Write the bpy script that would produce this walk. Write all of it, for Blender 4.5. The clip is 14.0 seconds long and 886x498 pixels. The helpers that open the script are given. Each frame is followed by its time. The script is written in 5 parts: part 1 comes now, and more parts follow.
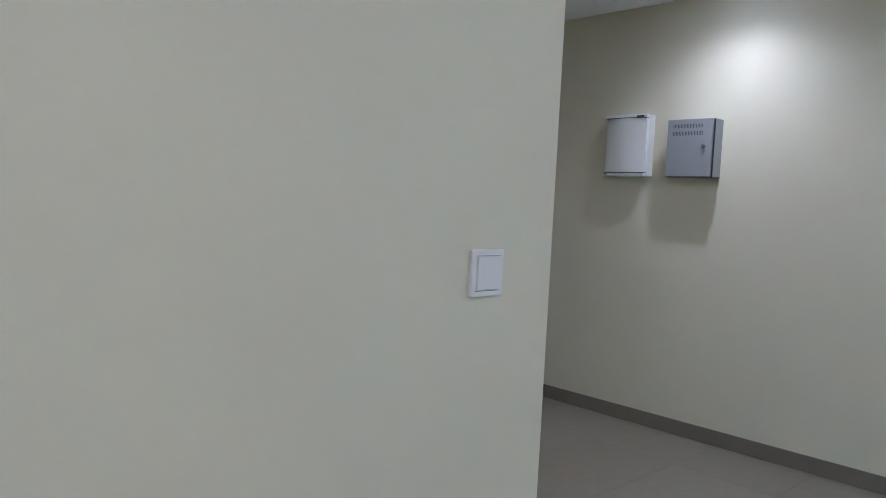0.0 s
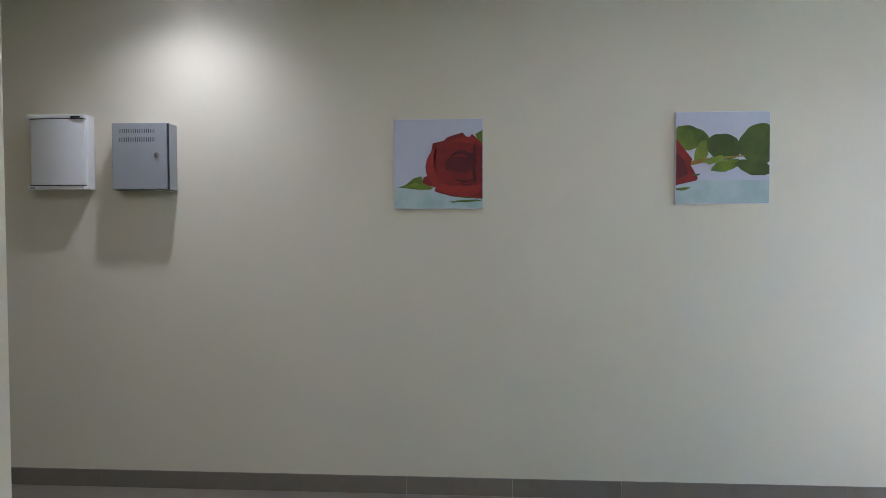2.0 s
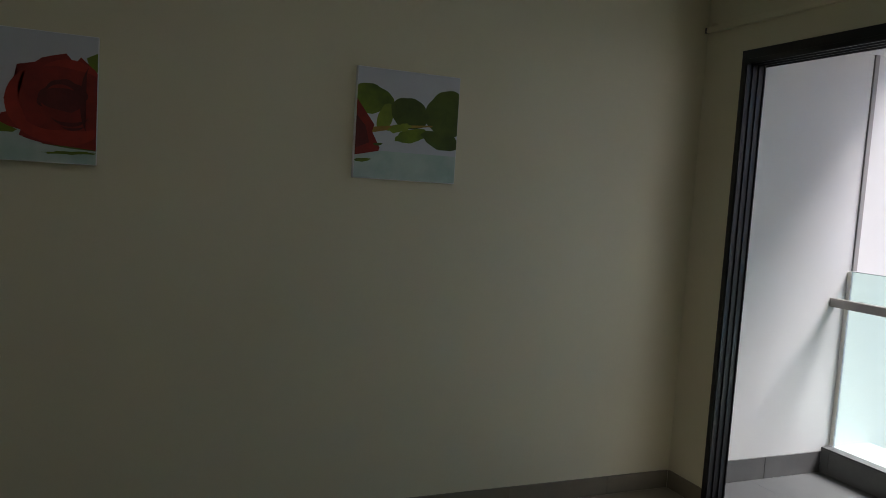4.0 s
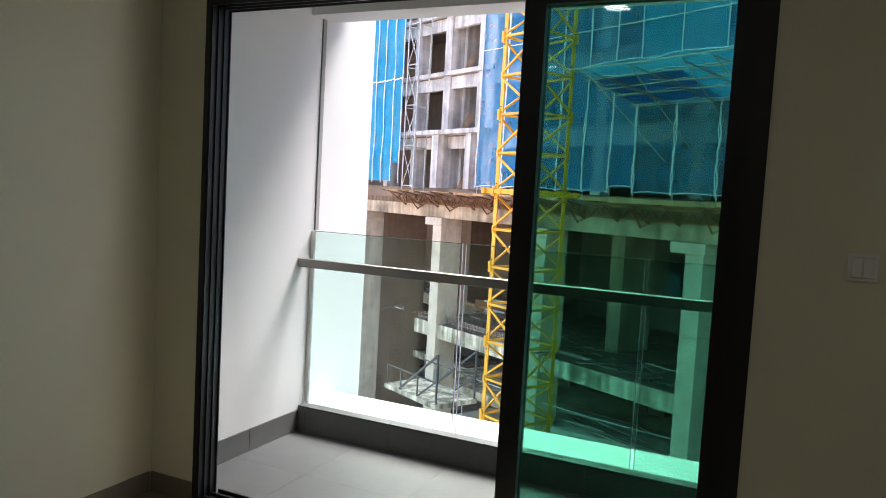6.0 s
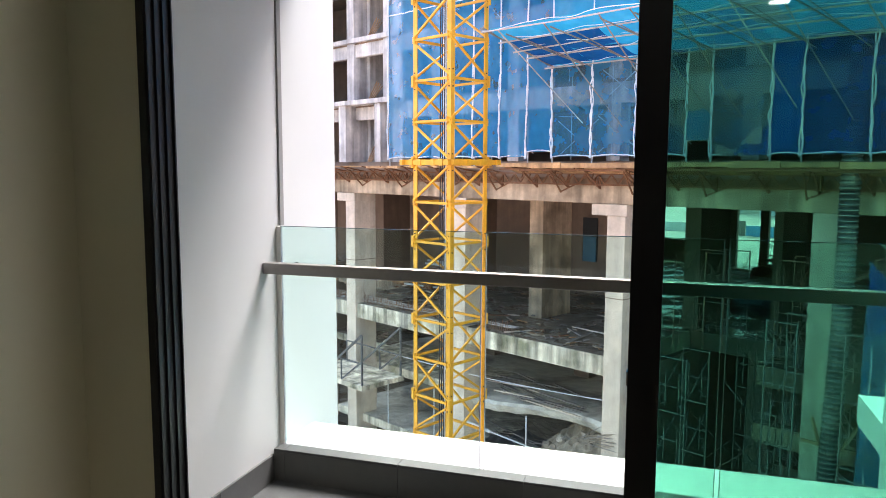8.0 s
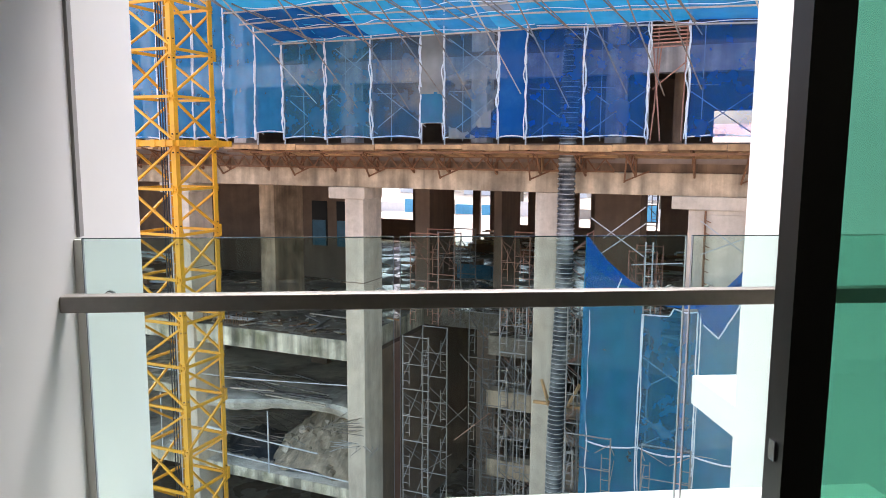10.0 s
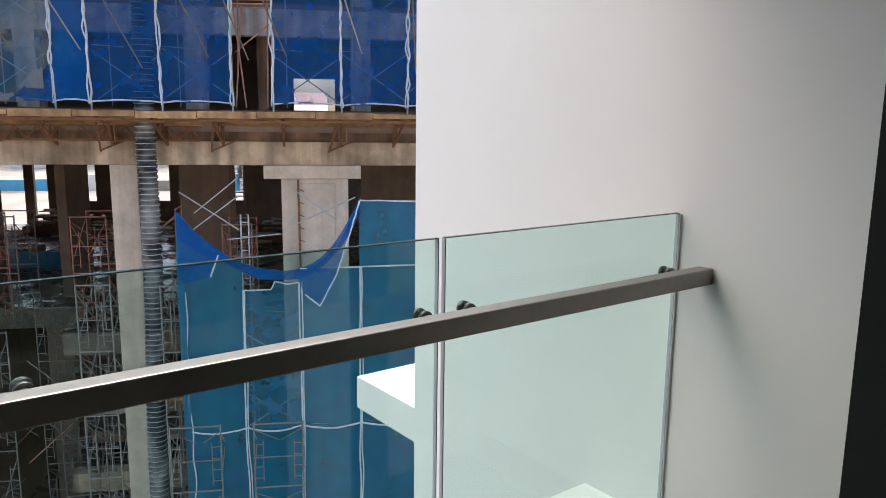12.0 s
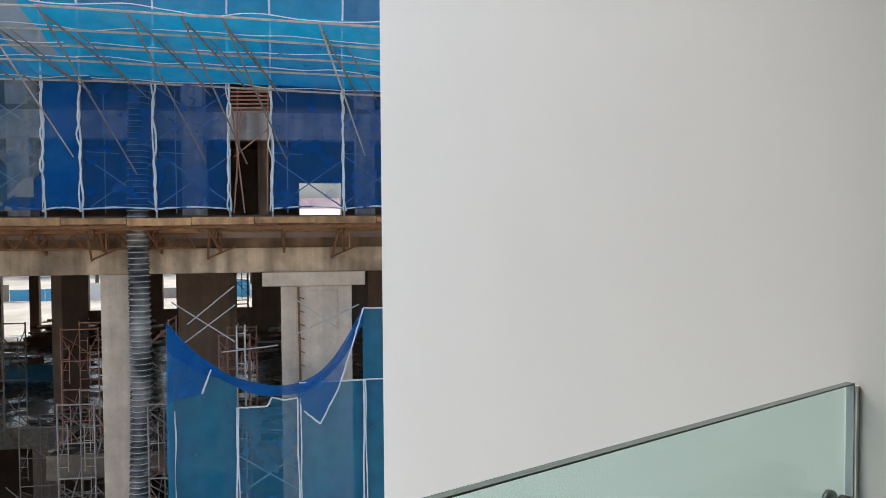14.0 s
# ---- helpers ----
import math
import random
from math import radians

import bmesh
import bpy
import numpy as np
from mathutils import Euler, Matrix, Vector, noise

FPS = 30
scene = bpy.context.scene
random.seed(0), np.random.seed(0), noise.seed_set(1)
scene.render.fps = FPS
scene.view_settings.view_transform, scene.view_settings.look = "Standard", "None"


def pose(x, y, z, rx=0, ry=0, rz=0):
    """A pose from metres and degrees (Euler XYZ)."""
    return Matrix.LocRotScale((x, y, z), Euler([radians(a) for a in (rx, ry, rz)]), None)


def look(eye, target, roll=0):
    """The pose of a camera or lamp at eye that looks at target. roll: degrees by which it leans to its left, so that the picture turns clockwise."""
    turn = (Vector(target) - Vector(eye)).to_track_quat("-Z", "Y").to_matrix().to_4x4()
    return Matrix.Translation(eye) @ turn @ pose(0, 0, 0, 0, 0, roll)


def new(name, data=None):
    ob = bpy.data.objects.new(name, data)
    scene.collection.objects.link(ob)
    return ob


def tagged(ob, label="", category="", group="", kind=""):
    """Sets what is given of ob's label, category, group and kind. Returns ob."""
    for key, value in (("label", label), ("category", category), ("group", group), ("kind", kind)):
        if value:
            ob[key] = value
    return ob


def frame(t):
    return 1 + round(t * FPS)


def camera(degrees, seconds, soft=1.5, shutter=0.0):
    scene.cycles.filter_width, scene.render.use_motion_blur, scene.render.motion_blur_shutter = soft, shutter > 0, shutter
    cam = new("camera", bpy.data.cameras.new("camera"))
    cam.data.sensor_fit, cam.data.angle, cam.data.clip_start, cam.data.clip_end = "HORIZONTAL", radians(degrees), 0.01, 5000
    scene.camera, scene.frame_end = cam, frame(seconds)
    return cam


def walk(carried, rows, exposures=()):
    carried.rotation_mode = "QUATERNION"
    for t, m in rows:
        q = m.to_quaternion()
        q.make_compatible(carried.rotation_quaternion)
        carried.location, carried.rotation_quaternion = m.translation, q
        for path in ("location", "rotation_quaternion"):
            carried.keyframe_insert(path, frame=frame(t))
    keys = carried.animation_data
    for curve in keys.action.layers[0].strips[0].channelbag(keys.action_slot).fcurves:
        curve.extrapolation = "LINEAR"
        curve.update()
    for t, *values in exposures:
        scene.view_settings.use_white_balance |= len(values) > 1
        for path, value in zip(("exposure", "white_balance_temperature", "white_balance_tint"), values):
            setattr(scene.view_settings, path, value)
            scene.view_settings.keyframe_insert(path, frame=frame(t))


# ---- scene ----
cam = camera(62.4, 14.0, soft=0.6)
PATH = [
    (0, (0.245, 1.038, 1.486), (1.618, 2.486, 1.357), 2.8),
    (0.5, (0.338, 1.166, 1.49), (2.013, 2.255, 1.405), 1.7),
    (1, (0.435, 1.248, 1.484), (2.298, 1.973, 1.422), 2.2),
    (1.5, (0.554, 1.352, 1.506), (2.512, 1.753, 1.439), 1.6),
    (2, (0.677, 1.439, 1.534), (2.67, 1.582, 1.463), -0.1),
    (2.2, (0.743, 1.466, 1.542), (2.739, 1.571, 1.48), 0.5),
    (4.3, (1.624, 1.292, 1.608), (3.388, 0.357, 1.479), 3.5),
    (4.5, (1.682, 1.257, 1.587), (3.385, 0.212, 1.491), 3.2),
    (5, (1.819, 1.198, 1.579), (3.253, -0.192, 1.47), 3.1),
    (5.5, (1.882, 1.157, 1.548), (2.966, -0.518, 1.409), 3.9),
    (6, (2.012, 1.128, 1.541), (2.853, -0.68, 1.391), 3.2),
    (6.5, (2.222, 1.112, 1.534), (2.875, -0.769, 1.351), 0.4),
    (7, (2.444, 0.936, 1.523), (3.057, -0.96, 1.355), 0.1),
    (7.2, (2.522, 0.824, 1.532), (3.148, -1.066, 1.346), 0.5),
    (9.3, (3.425, 0.034, 1.555), (3.726, -1.929, 1.313), 1.5),
    (9.5, (3.507, -0.047, 1.548), (3.703, -2.024, 1.312), 2.1),
    (10, (3.714, -0.243, 1.552), (3.547, -2.219, 1.287), 0.3),
    (10.5, (3.838, -0.487, 1.556), (3.486, -2.437, 1.282), 0.5),
    (11, (3.815, -0.776, 1.562), (3.207, -2.666, 1.318), 2.0),
    (11.5, (3.816, -1.036, 1.557), (2.845, -2.773, 1.362), 1.4),
    (12, (3.734, -1.255, 1.55), (2.543, -2.825, 1.209), 0.7),
    (12.5, (3.505, -1.492, 1.561), (2.153, -2.942, 1.296), 1.5),
    (13, (3.32, -1.714, 1.555), (2.008, -3.204, 1.314), 1.2),
    (13.5, (3.188, -1.947, 1.526), (1.895, -3.469, 1.407), 1.0),
    (14, (2.933, -2.121, 1.536), (1.756, -3.737, 1.47), -0.4),
]

EXPOSURES = [(0, 5.0, 5230, 27), (0.5, 4.78, 5310, 25.5), (1.0, 4.75, 5400, 25), (1.5, 4.82, 5520, 27), (2.2, 4.82, 5580, 28), (4.3, 2.5, 6500, 17), (5.0, 2.55, 6500, 17), (5.5, 2.55, 6500, 17), (6.0, 2.83, 6600, 16), (6.5, 2.9, 6600, 16), (7.2, 2.9, 6600, 16), (9.3, 2.4, 6750, 17), (10.0, 2.4, 6750, 17), (10.5, 2.15, 6800, 16), (11.0, 1.93, 6780, 15), (11.5, 1.83, 6600, 12), (12.0, 1.64, 6530, 10), (12.5, 1.5, 6500, 8), (14, 1.43, 6500, 5)]
walk(cam, [(t, look(eye, target, roll)) for t, eye, target, roll in PATH], EXPOSURES)

# ---- world and light ----
world = bpy.data.worlds.new("overcast_sky")
scene.world = world
world.use_nodes = True
wn = world.node_tree.nodes
sky = wn.new("ShaderNodeTexSky")
sky.sky_type, sky.sun_disc = "NISHITA", False
sky.sun_elevation, sky.sun_rotation = radians(58), radians(150)
sky.air_density, sky.dust_density, sky.ozone_density = 1.0, 4.0, 1.0
wn["Background"].inputs["Strength"].default_value = 0.15
world.node_tree.links.new(sky.outputs[0], wn["Background"].inputs["Color"])

sun = new("sun", bpy.data.lights.new("sun", "SUN"))
sun.data.energy, sun.data.angle, sun.data.color = 1.5, radians(25), (1.0, 0.98, 0.95)
sun.matrix_world = look((0, 0, 30), (4.2, 7.6, 15))


# ---- materials ----
def mat(name, color, rough=0.7, vary=0.15, scale=3.0, bump=0.0, bump_scale=60.0, metal=0.0, tint=None, tint_scale=0.6, tint_amount=0.5, rnd=0.0, spec=0.5, streak=0.0, puddles=False):
    """A surface with fine grain, larger stains and optional relief."""
    m = bpy.data.materials.new(name)
    m.use_nodes = True
    nt = m.node_tree
    nd, ln = nt.nodes, nt.links
    b = nd["Principled BSDF"]
    b.inputs["Roughness"].default_value, b.inputs["Metallic"].default_value = rough, metal
    b.inputs["Specular IOR Level"].default_value = spec
    co = nd.new("ShaderNodeNewGeometry").outputs["Position"]
    n1 = nd.new("ShaderNodeTexNoise")
    n1.inputs["Scale"].default_value, n1.inputs["Detail"].default_value, n1.inputs["Roughness"].default_value = scale, 8, 0.68
    ln.new(co, n1.inputs["Vector"])
    ramp = nd.new("ShaderNodeMapRange")
    ramp.inputs["From Min"].default_value, ramp.inputs["From Max"].default_value = 0.3, 0.7
    ramp.inputs["To Min"].default_value, ramp.inputs["To Max"].default_value = 1 - vary, 1 + vary
    ln.new(n1.outputs["Fac"], ramp.inputs["Value"])
    mul = nd.new("ShaderNodeVectorMath")
    mul.operation = "SCALE"
    mul.inputs[0].default_value = color
    ln.new(ramp.outputs[0], mul.inputs["Scale"])
    out = mul.outputs[0]
    if tint:
        n2 = nd.new("ShaderNodeTexNoise")
        n2.inputs["Scale"].default_value, n2.inputs["Detail"].default_value = tint_scale, 5
        ln.new(co, n2.inputs["Vector"])
        r2 = nd.new("ShaderNodeMapRange")
        r2.inputs["From Min"].default_value, r2.inputs["From Max"].default_value = 0.45, 0.7
        r2.inputs["To Max"].default_value = tint_amount
        ln.new(n2.outputs["Fac"], r2.inputs["Value"])
        mx = nd.new("ShaderNodeMix")
        mx.data_type = "RGBA"
        mx.inputs["B"].default_value = (*tint, 1)
        ln.new(r2.outputs[0], mx.inputs["Factor"])
        ln.new(out, mx.inputs["A"])
        out = mx.outputs["Result"]
    if streak:
        mp = nd.new("ShaderNodeVectorMath")
        mp.operation = "MULTIPLY"
        mp.inputs[1].default_value = (3.2, 3.2, 0.22)
        ln.new(co, mp.inputs[0])
        n5 = nd.new("ShaderNodeTexNoise")
        n5.inputs["Scale"].default_value, n5.inputs["Detail"].default_value = 1.0, 7
        ln.new(mp.outputs[0], n5.inputs["Vector"])
        r5 = nd.new("ShaderNodeMapRange")
        r5.inputs["From Min"].default_value, r5.inputs["From Max"].default_value = 0.35, 0.65
        r5.inputs["To Min"].default_value, r5.inputs["To Max"].default_value = 1 - streak, 1 + 0.4 * streak
        ln.new(n5.outputs["Fac"], r5.inputs["Value"])
        m5 = nd.new("ShaderNodeVectorMath")
        m5.operation = "SCALE"
        ln.new(out, m5.inputs[0])
        ln.new(r5.outputs[0], m5.inputs["Scale"])
        out = m5.outputs[0]
    if rnd:
        info = nd.new("ShaderNodeObjectInfo")
        r3 = nd.new("ShaderNodeMapRange")
        r3.inputs["To Min"].default_value, r3.inputs["To Max"].default_value = 1 - rnd, 1 + rnd
        ln.new(info.outputs["Random"], r3.inputs["Value"])
        m3 = nd.new("ShaderNodeVectorMath")
        m3.operation = "SCALE"
        ln.new(out, m3.inputs[0])
        ln.new(r3.outputs[0], m3.inputs["Scale"])
        out = m3.outputs[0]
    ln.new(out, b.inputs["Base Color"])
    if puddles:
        n6 = nd.new("ShaderNodeTexNoise")
        n6.inputs["Scale"].default_value, n6.inputs["Detail"].default_value = 0.8, 5
        ln.new(co, n6.inputs["Vector"])
        r6 = nd.new("ShaderNodeMapRange")
        r6.inputs["From Min"].default_value, r6.inputs["From Max"].default_value = 0.46, 0.56
        r6.inputs["To Min"].default_value, r6.inputs["To Max"].default_value = 0.24, 0.65
        ln.new(n6.outputs["Fac"], r6.inputs["Value"])
        ln.new(r6.outputs[0], b.inputs["Roughness"])
    if bump:
        n4 = nd.new("ShaderNodeTexNoise")
        n4.inputs["Scale"].default_value, n4.inputs["Detail"].default_value = bump_scale, 4
        ln.new(co, n4.inputs["Vector"])
        bp = nd.new("ShaderNodeBump")
        bp.inputs["Strength"].default_value, bp.inputs["Distance"].default_value = bump, 0.02
        ln.new(n4.outputs["Fac"], bp.inputs["Height"])
        ln.new(bp.outputs[0], b.inputs["Normal"])
    return m


def glass(name, color, gloss=1.0, rough=0.0):
    """A flat tinted pane: it lets tinted light through and mirrors by Fresnel."""
    m = bpy.data.materials.new(name)
    m.use_nodes = True
    nt = m.node_tree
    nd, ln = nt.nodes, nt.links
    nd.remove(nd["Principled BSDF"])
    tr, gl, mx, fr = (nd.new(k) for k in ("ShaderNodeBsdfTransparent", "ShaderNodeBsdfGlossy", "ShaderNodeMixShader", "ShaderNodeLayerWeight"))
    tr.inputs["Color"].default_value = (*color, 1)
    gl.inputs["Roughness"].default_value = rough
    gl.inputs["Color"].default_value = (gloss, gloss, gloss, 1)
    fr.inputs["Blend"].default_value = 0.5
    pw, mr = nd.new("ShaderNodeMath"), nd.new("ShaderNodeMapRange")
    pw.operation = "POWER"
    pw.inputs[1].default_value = 5.0
    mr.inputs["To Min"].default_value = 0.035
    ln.new(fr.outputs["Facing"], pw.inputs[0])
    ln.new(pw.outputs[0], mr.inputs["Value"])
    ln.new(mr.outputs[0], mx.inputs[0])
    ln.new(tr.outputs[0], mx.inputs[1])
    ln.new(gl.outputs[0], mx.inputs[2])
    ln.new(mx.outputs[0], nd["Material Output"].inputs["Surface"])
    return m


def netting(name, color, cover, dust=(0.4, 0.42, 0.42), dust_amount=0.3):
    """Woven safety netting: part open mesh, part cloth that glows through against the light."""
    m = bpy.data.materials.new(name)
    m.use_nodes = True
    nt = m.node_tree
    nd, ln = nt.nodes, nt.links
    nd.remove(nd["Principled BSDF"])
    co = nd.new("ShaderNodeNewGeometry").outputs["Position"]
    n1 = nd.new("ShaderNodeTexNoise")
    n1.inputs["Scale"].default_value, n1.inputs["Detail"].default_value, n1.inputs["Roughness"].default_value = 0.9, 9, 0.66
    ln.new(co, n1.inputs["Vector"])
    r1 = nd.new("ShaderNodeMapRange")
    r1.inputs["From Min"].default_value, r1.inputs["From Max"].default_value = 0.45, 0.75
    r1.inputs["To Max"].default_value = dust_amount
    ln.new(n1.outputs["Fac"], r1.inputs["Value"])
    cm = nd.new("ShaderNodeMix")
    cm.data_type = "RGBA"
    cm.inputs["A"].default_value, cm.inputs["B"].default_value = (*color, 1), (*dust, 1)
    ln.new(r1.outputs[0], cm.inputs["Factor"])
    df, tl, tp, m1, m2 = (nd.new(k) for k in ("ShaderNodeBsdfDiffuse", "ShaderNodeBsdfTranslucent", "ShaderNodeBsdfTransparent", "ShaderNodeMixShader", "ShaderNodeMixShader"))
    ln.new(cm.outputs["Result"], df.inputs["Color"])
    ln.new(cm.outputs["Result"], tl.inputs["Color"])
    m1.inputs[0].default_value = 0.35
    ln.new(df.outputs[0], m1.inputs[1])
    ln.new(tl.outputs[0], m1.inputs[2])
    n2 = nd.new("ShaderNodeTexNoise")
    n2.inputs["Scale"].default_value, n2.inputs["Detail"].default_value = 2.2, 5
    ln.new(co, n2.inputs["Vector"])
    r2 = nd.new("ShaderNodeMapRange")
    r2.inputs["From Min"].default_value, r2.inputs["From Max"].default_value = 0.3, 0.7
    r2.inputs["To Min"].default_value, r2.inputs["To Max"].default_value = cover - 0.08, cover + 0.08
    ln.new(n2.outputs["Fac"], r2.inputs["Value"])
    ln.new(r2.outputs[0], m2.inputs[0])
    ln.new(tp.outputs[0], m2.inputs[1])
    ln.new(m1.outputs[0], m2.inputs[2])
    ln.new(m2.outputs[0], nd["Material Output"].inputs["Surface"])
    return m


def glow(name, color, strength):
    m = bpy.data.materials.new(name)
    m.use_nodes = True
    b = m.node_tree.nodes["Principled BSDF"]
    b.inputs["Emission Color"].default_value, b.inputs["Emission Strength"].default_value = (*color, 1), strength
    b.inputs["Base Color"].default_value = (0.8, 0.8, 0.8, 1)
    return m


PAINT = mat("cream_wall_paint", (0.67, 0.635, 0.475), 0.6, 0.012, 2.0, 0.02, 120)
WHITE_OUT = mat("white_exterior_paint", (0.56, 0.565, 0.555), 0.75, 0.02, 1.5, 0.02, 80, tint=(0.49, 0.49, 0.47), tint_scale=1.4, tint_amount=0.14)
CEIL = mat("white_ceiling_paint", (0.8, 0.8, 0.78), 0.7, 0.01)
TILE = mat("taupe_floor_tile", (0.24, 0.212, 0.158), 0.42, 0.06, 14, 0.03, 80, rnd=0.05)
GROUT = mat("tile_grout", (0.19, 0.175, 0.16), 0.9, 0.1)
SKIRT = mat("taupe_skirting_tile", (0.19, 0.167, 0.124), 0.45, 0.06, 14, rnd=0.04)
TILE_OUT = mat("grey_balcony_tile", (0.064, 0.067, 0.066), 0.5, 0.09, 7, 0.05, 90, rnd=0.02)
KERB_TILE = mat("charcoal_kerb_tile", (0.085, 0.085, 0.083), 0.55, 0.1, 9, 0.04, 90, rnd=0.05)
BLACK_ALU = mat("black_aluminium", (0.012, 0.012, 0.014), 0.38, 0.1, 30, spec=0.4)
GREY_SEAL = mat("grey_rubber_seal", (0.16, 0.16, 0.16), 0.7, 0.05)
JOINT_SEAL = mat("grey_joint_seal", (0.24, 0.235, 0.23), 0.7, 0.05)
STEEL = mat("brushed_steel", (0.25, 0.235, 0.225), 0.5, 0.06, 40, 0.02, 300, metal=0.85)
BOLT = mat("dark_bolt_steel", (0.1, 0.1, 0.1), 0.35, 0.05, metal=0.8)
SWITCH = mat("white_switch_plastic", (0.74, 0.735, 0.7), 0.35, 0.01)
BOX_WHITE = mat("white_cabinet_enamel", (0.72, 0.735, 0.69), 0.4, 0.02)
BOX_GREY = mat("grey_cabinet_enamel", (0.3, 0.325, 0.32), 0.45, 0.03, 20)
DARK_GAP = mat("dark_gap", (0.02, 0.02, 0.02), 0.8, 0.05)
CHROME = mat("chrome", (0.75, 0.75, 0.75), 0.15, 0.02, metal=1.0)
CANVAS = mat("canvas_side_white", (0.75, 0.76, 0.78), 0.6, 0.03)
TINTED = glass("green_tinted_glass", (0.3, 0.59, 0.495), 0.9)
CLEAR = glass("clear_rail_glass", (0.84, 0.945, 0.92), 1.0)
GLASS_EDGE = mat("dark_glass_edge", (0.06, 0.085, 0.08), 0.2, 0.05)
# Paler than the top edge: light caught in the side edges, set as colour.
GLASS_SIDE = mat("lit_glass_edge", (0.3, 0.33, 0.36), 0.25, 0.05)

CONC = mat("raw_concrete", (0.52, 0.38, 0.255), 0.9, 0.28, 1.6, 0.3, 12, tint=(0.15, 0.1, 0.062), tint_scale=0.9, tint_amount=0.85, streak=0.4)
# Brown stains, with the shade beneath the catch deck mixed into the base colour.
CONC_STAIN_SHADE = mat("stained_and_shaded_concrete", (0.24, 0.14, 0.08), 0.9, 0.35, 2.2, 0.3, 12, tint=(0.08, 0.045, 0.028), tint_scale=1.1, tint_amount=0.85, streak=0.45)
CONC_LIGHT = mat("pale_concrete", (0.62, 0.5, 0.385), 0.9, 0.2, 2.4, 0.2, 14, tint=(0.36, 0.27, 0.2), tint_scale=0.7, tint_amount=0.45, streak=0.15)
# Concrete with interior shade put into its colour; also used for pour joints.
CONC_DARK = mat("shade_and_joint_concrete", (0.225, 0.146, 0.1), 0.8, 0.2, 1.2, 0.2, 10, tint=(0.11, 0.075, 0.055), tint_scale=0.4, tint_amount=0.5, streak=0.12)
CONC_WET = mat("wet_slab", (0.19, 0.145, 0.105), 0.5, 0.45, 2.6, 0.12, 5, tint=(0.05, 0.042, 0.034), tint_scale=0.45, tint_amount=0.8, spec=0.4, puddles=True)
FRAME_CONC = mat("upper_frame_concrete", (0.6, 0.54, 0.5), 0.9, 0.2, 2.4, 0.2, 12, tint=(0.24, 0.21, 0.2), tint_scale=0.9, tint_amount=0.6, streak=0.4)
BLOCKWORK = mat("white_blockwork", (0.62, 0.58, 0.56), 0.9, 0.06, 6, 0.2, 20)
MOSSY = mat("stained_slab_edge", (0.66, 0.56, 0.42), 0.9, 0.3, 1.8, 0.25, 10, tint=(0.13, 0.12, 0.055), tint_scale=1.3, tint_amount=0.85, streak=0.65)
MUD = mat("muddy_pale_slab", (0.62, 0.55, 0.45), 0.75, 0.3, 2.2, 0.3, 8, tint=(0.1, 0.085, 0.07), tint_scale=0.7, tint_amount=0.85)
PLANK = mat("formwork_plank", (0.44, 0.24, 0.105), 0.8, 0.3, 6, 0.2, 30, tint=(0.15, 0.065, 0.03), tint_scale=1.8, tint_amount=0.75, rnd=0.25, streak=0.3)
RUST = mat("rusty_steel", (0.2, 0.088, 0.04), 0.85, 0.3, 8, 0.2, 40)
PIPE = mat("galvanised_tube", (0.45, 0.43, 0.41), 0.5, 0.2, 5, metal=0.35)
PIPE_DULL = mat("dull_scaffold_tube", (0.25, 0.22, 0.2), 0.6, 0.3, 5, metal=0.2)
PIPE_DARK = mat("dark_scaffold_tube", (0.17, 0.145, 0.13), 0.6, 0.3, 5, metal=0.2)
PIPE_RED = mat("rusted_scaffold_tube", (0.42, 0.2, 0.14), 0.7, 0.3, 5)
BAMBOO = mat("weathered_pole", (0.2, 0.165, 0.14), 0.8, 0.4, 5)
POLE_TAN = mat("tan_lashed_pole", (0.42, 0.36, 0.31), 0.8, 0.3, 4)
ROPE = mat("white_net_hem", (0.62, 0.64, 0.67), 0.85, 0.12, 6)
YELLOW = mat("crane_yellow_paint", (0.72, 0.33, 0.015), 0.5, 0.12, 3, tint=(0.4, 0.16, 0.02), tint_scale=2.0, tint_amount=0.35)
DARK_STEEL = mat("dark_painted_steel", (0.06, 0.062, 0.065), 0.5, 0.3, 5)
CABLE = mat("black_cable", (0.02, 0.02, 0.025), 0.6)
DUCT = mat("black_ribbed_chute", (0.025, 0.026, 0.028), 0.5, 0.3, 5, tint=(0.5, 0.47, 0.43), tint_scale=1.3, tint_amount=0.6)
RUBBLE = mat("rubble_concrete", (0.38, 0.29, 0.2), 0.95, 0.35, 2.5, 0.5, 6, tint=(0.14, 0.105, 0.075), tint_scale=1.2, tint_amount=0.6, streak=0.3)
SOIL = mat("site_ground", (0.3, 0.27, 0.23), 0.95, 0.3, 0.3, 0.3, 3, tint=(0.16, 0.14, 0.11), tint_scale=0.08, tint_amount=0.6)
HOARD_DARK = mat("dark_blue_tarpaulin", (0.03, 0.13, 0.2), 0.5, 0.2)
TAR = mat("black_sheeting", (0.03, 0.032, 0.036), 0.4, 0.4, 4, 0.3, 12)
HOARD = mat("blue_hoarding", (0.08, 0.35, 0.55), 0.6, 0.1)
LEAF = mat("tree_leaves", (0.07, 0.12, 0.04), 0.7, 0.4, 1.5)
BARK = mat("tree_bark", (0.12, 0.09, 0.06), 0.9, 0.2)
FARWALL = mat("far_house_paint", (0.7, 0.68, 0.65), 0.8, 0.05)
FARROOF = mat("far_house_tiles", (0.58, 0.4, 0.36), 0.8, 0.1)

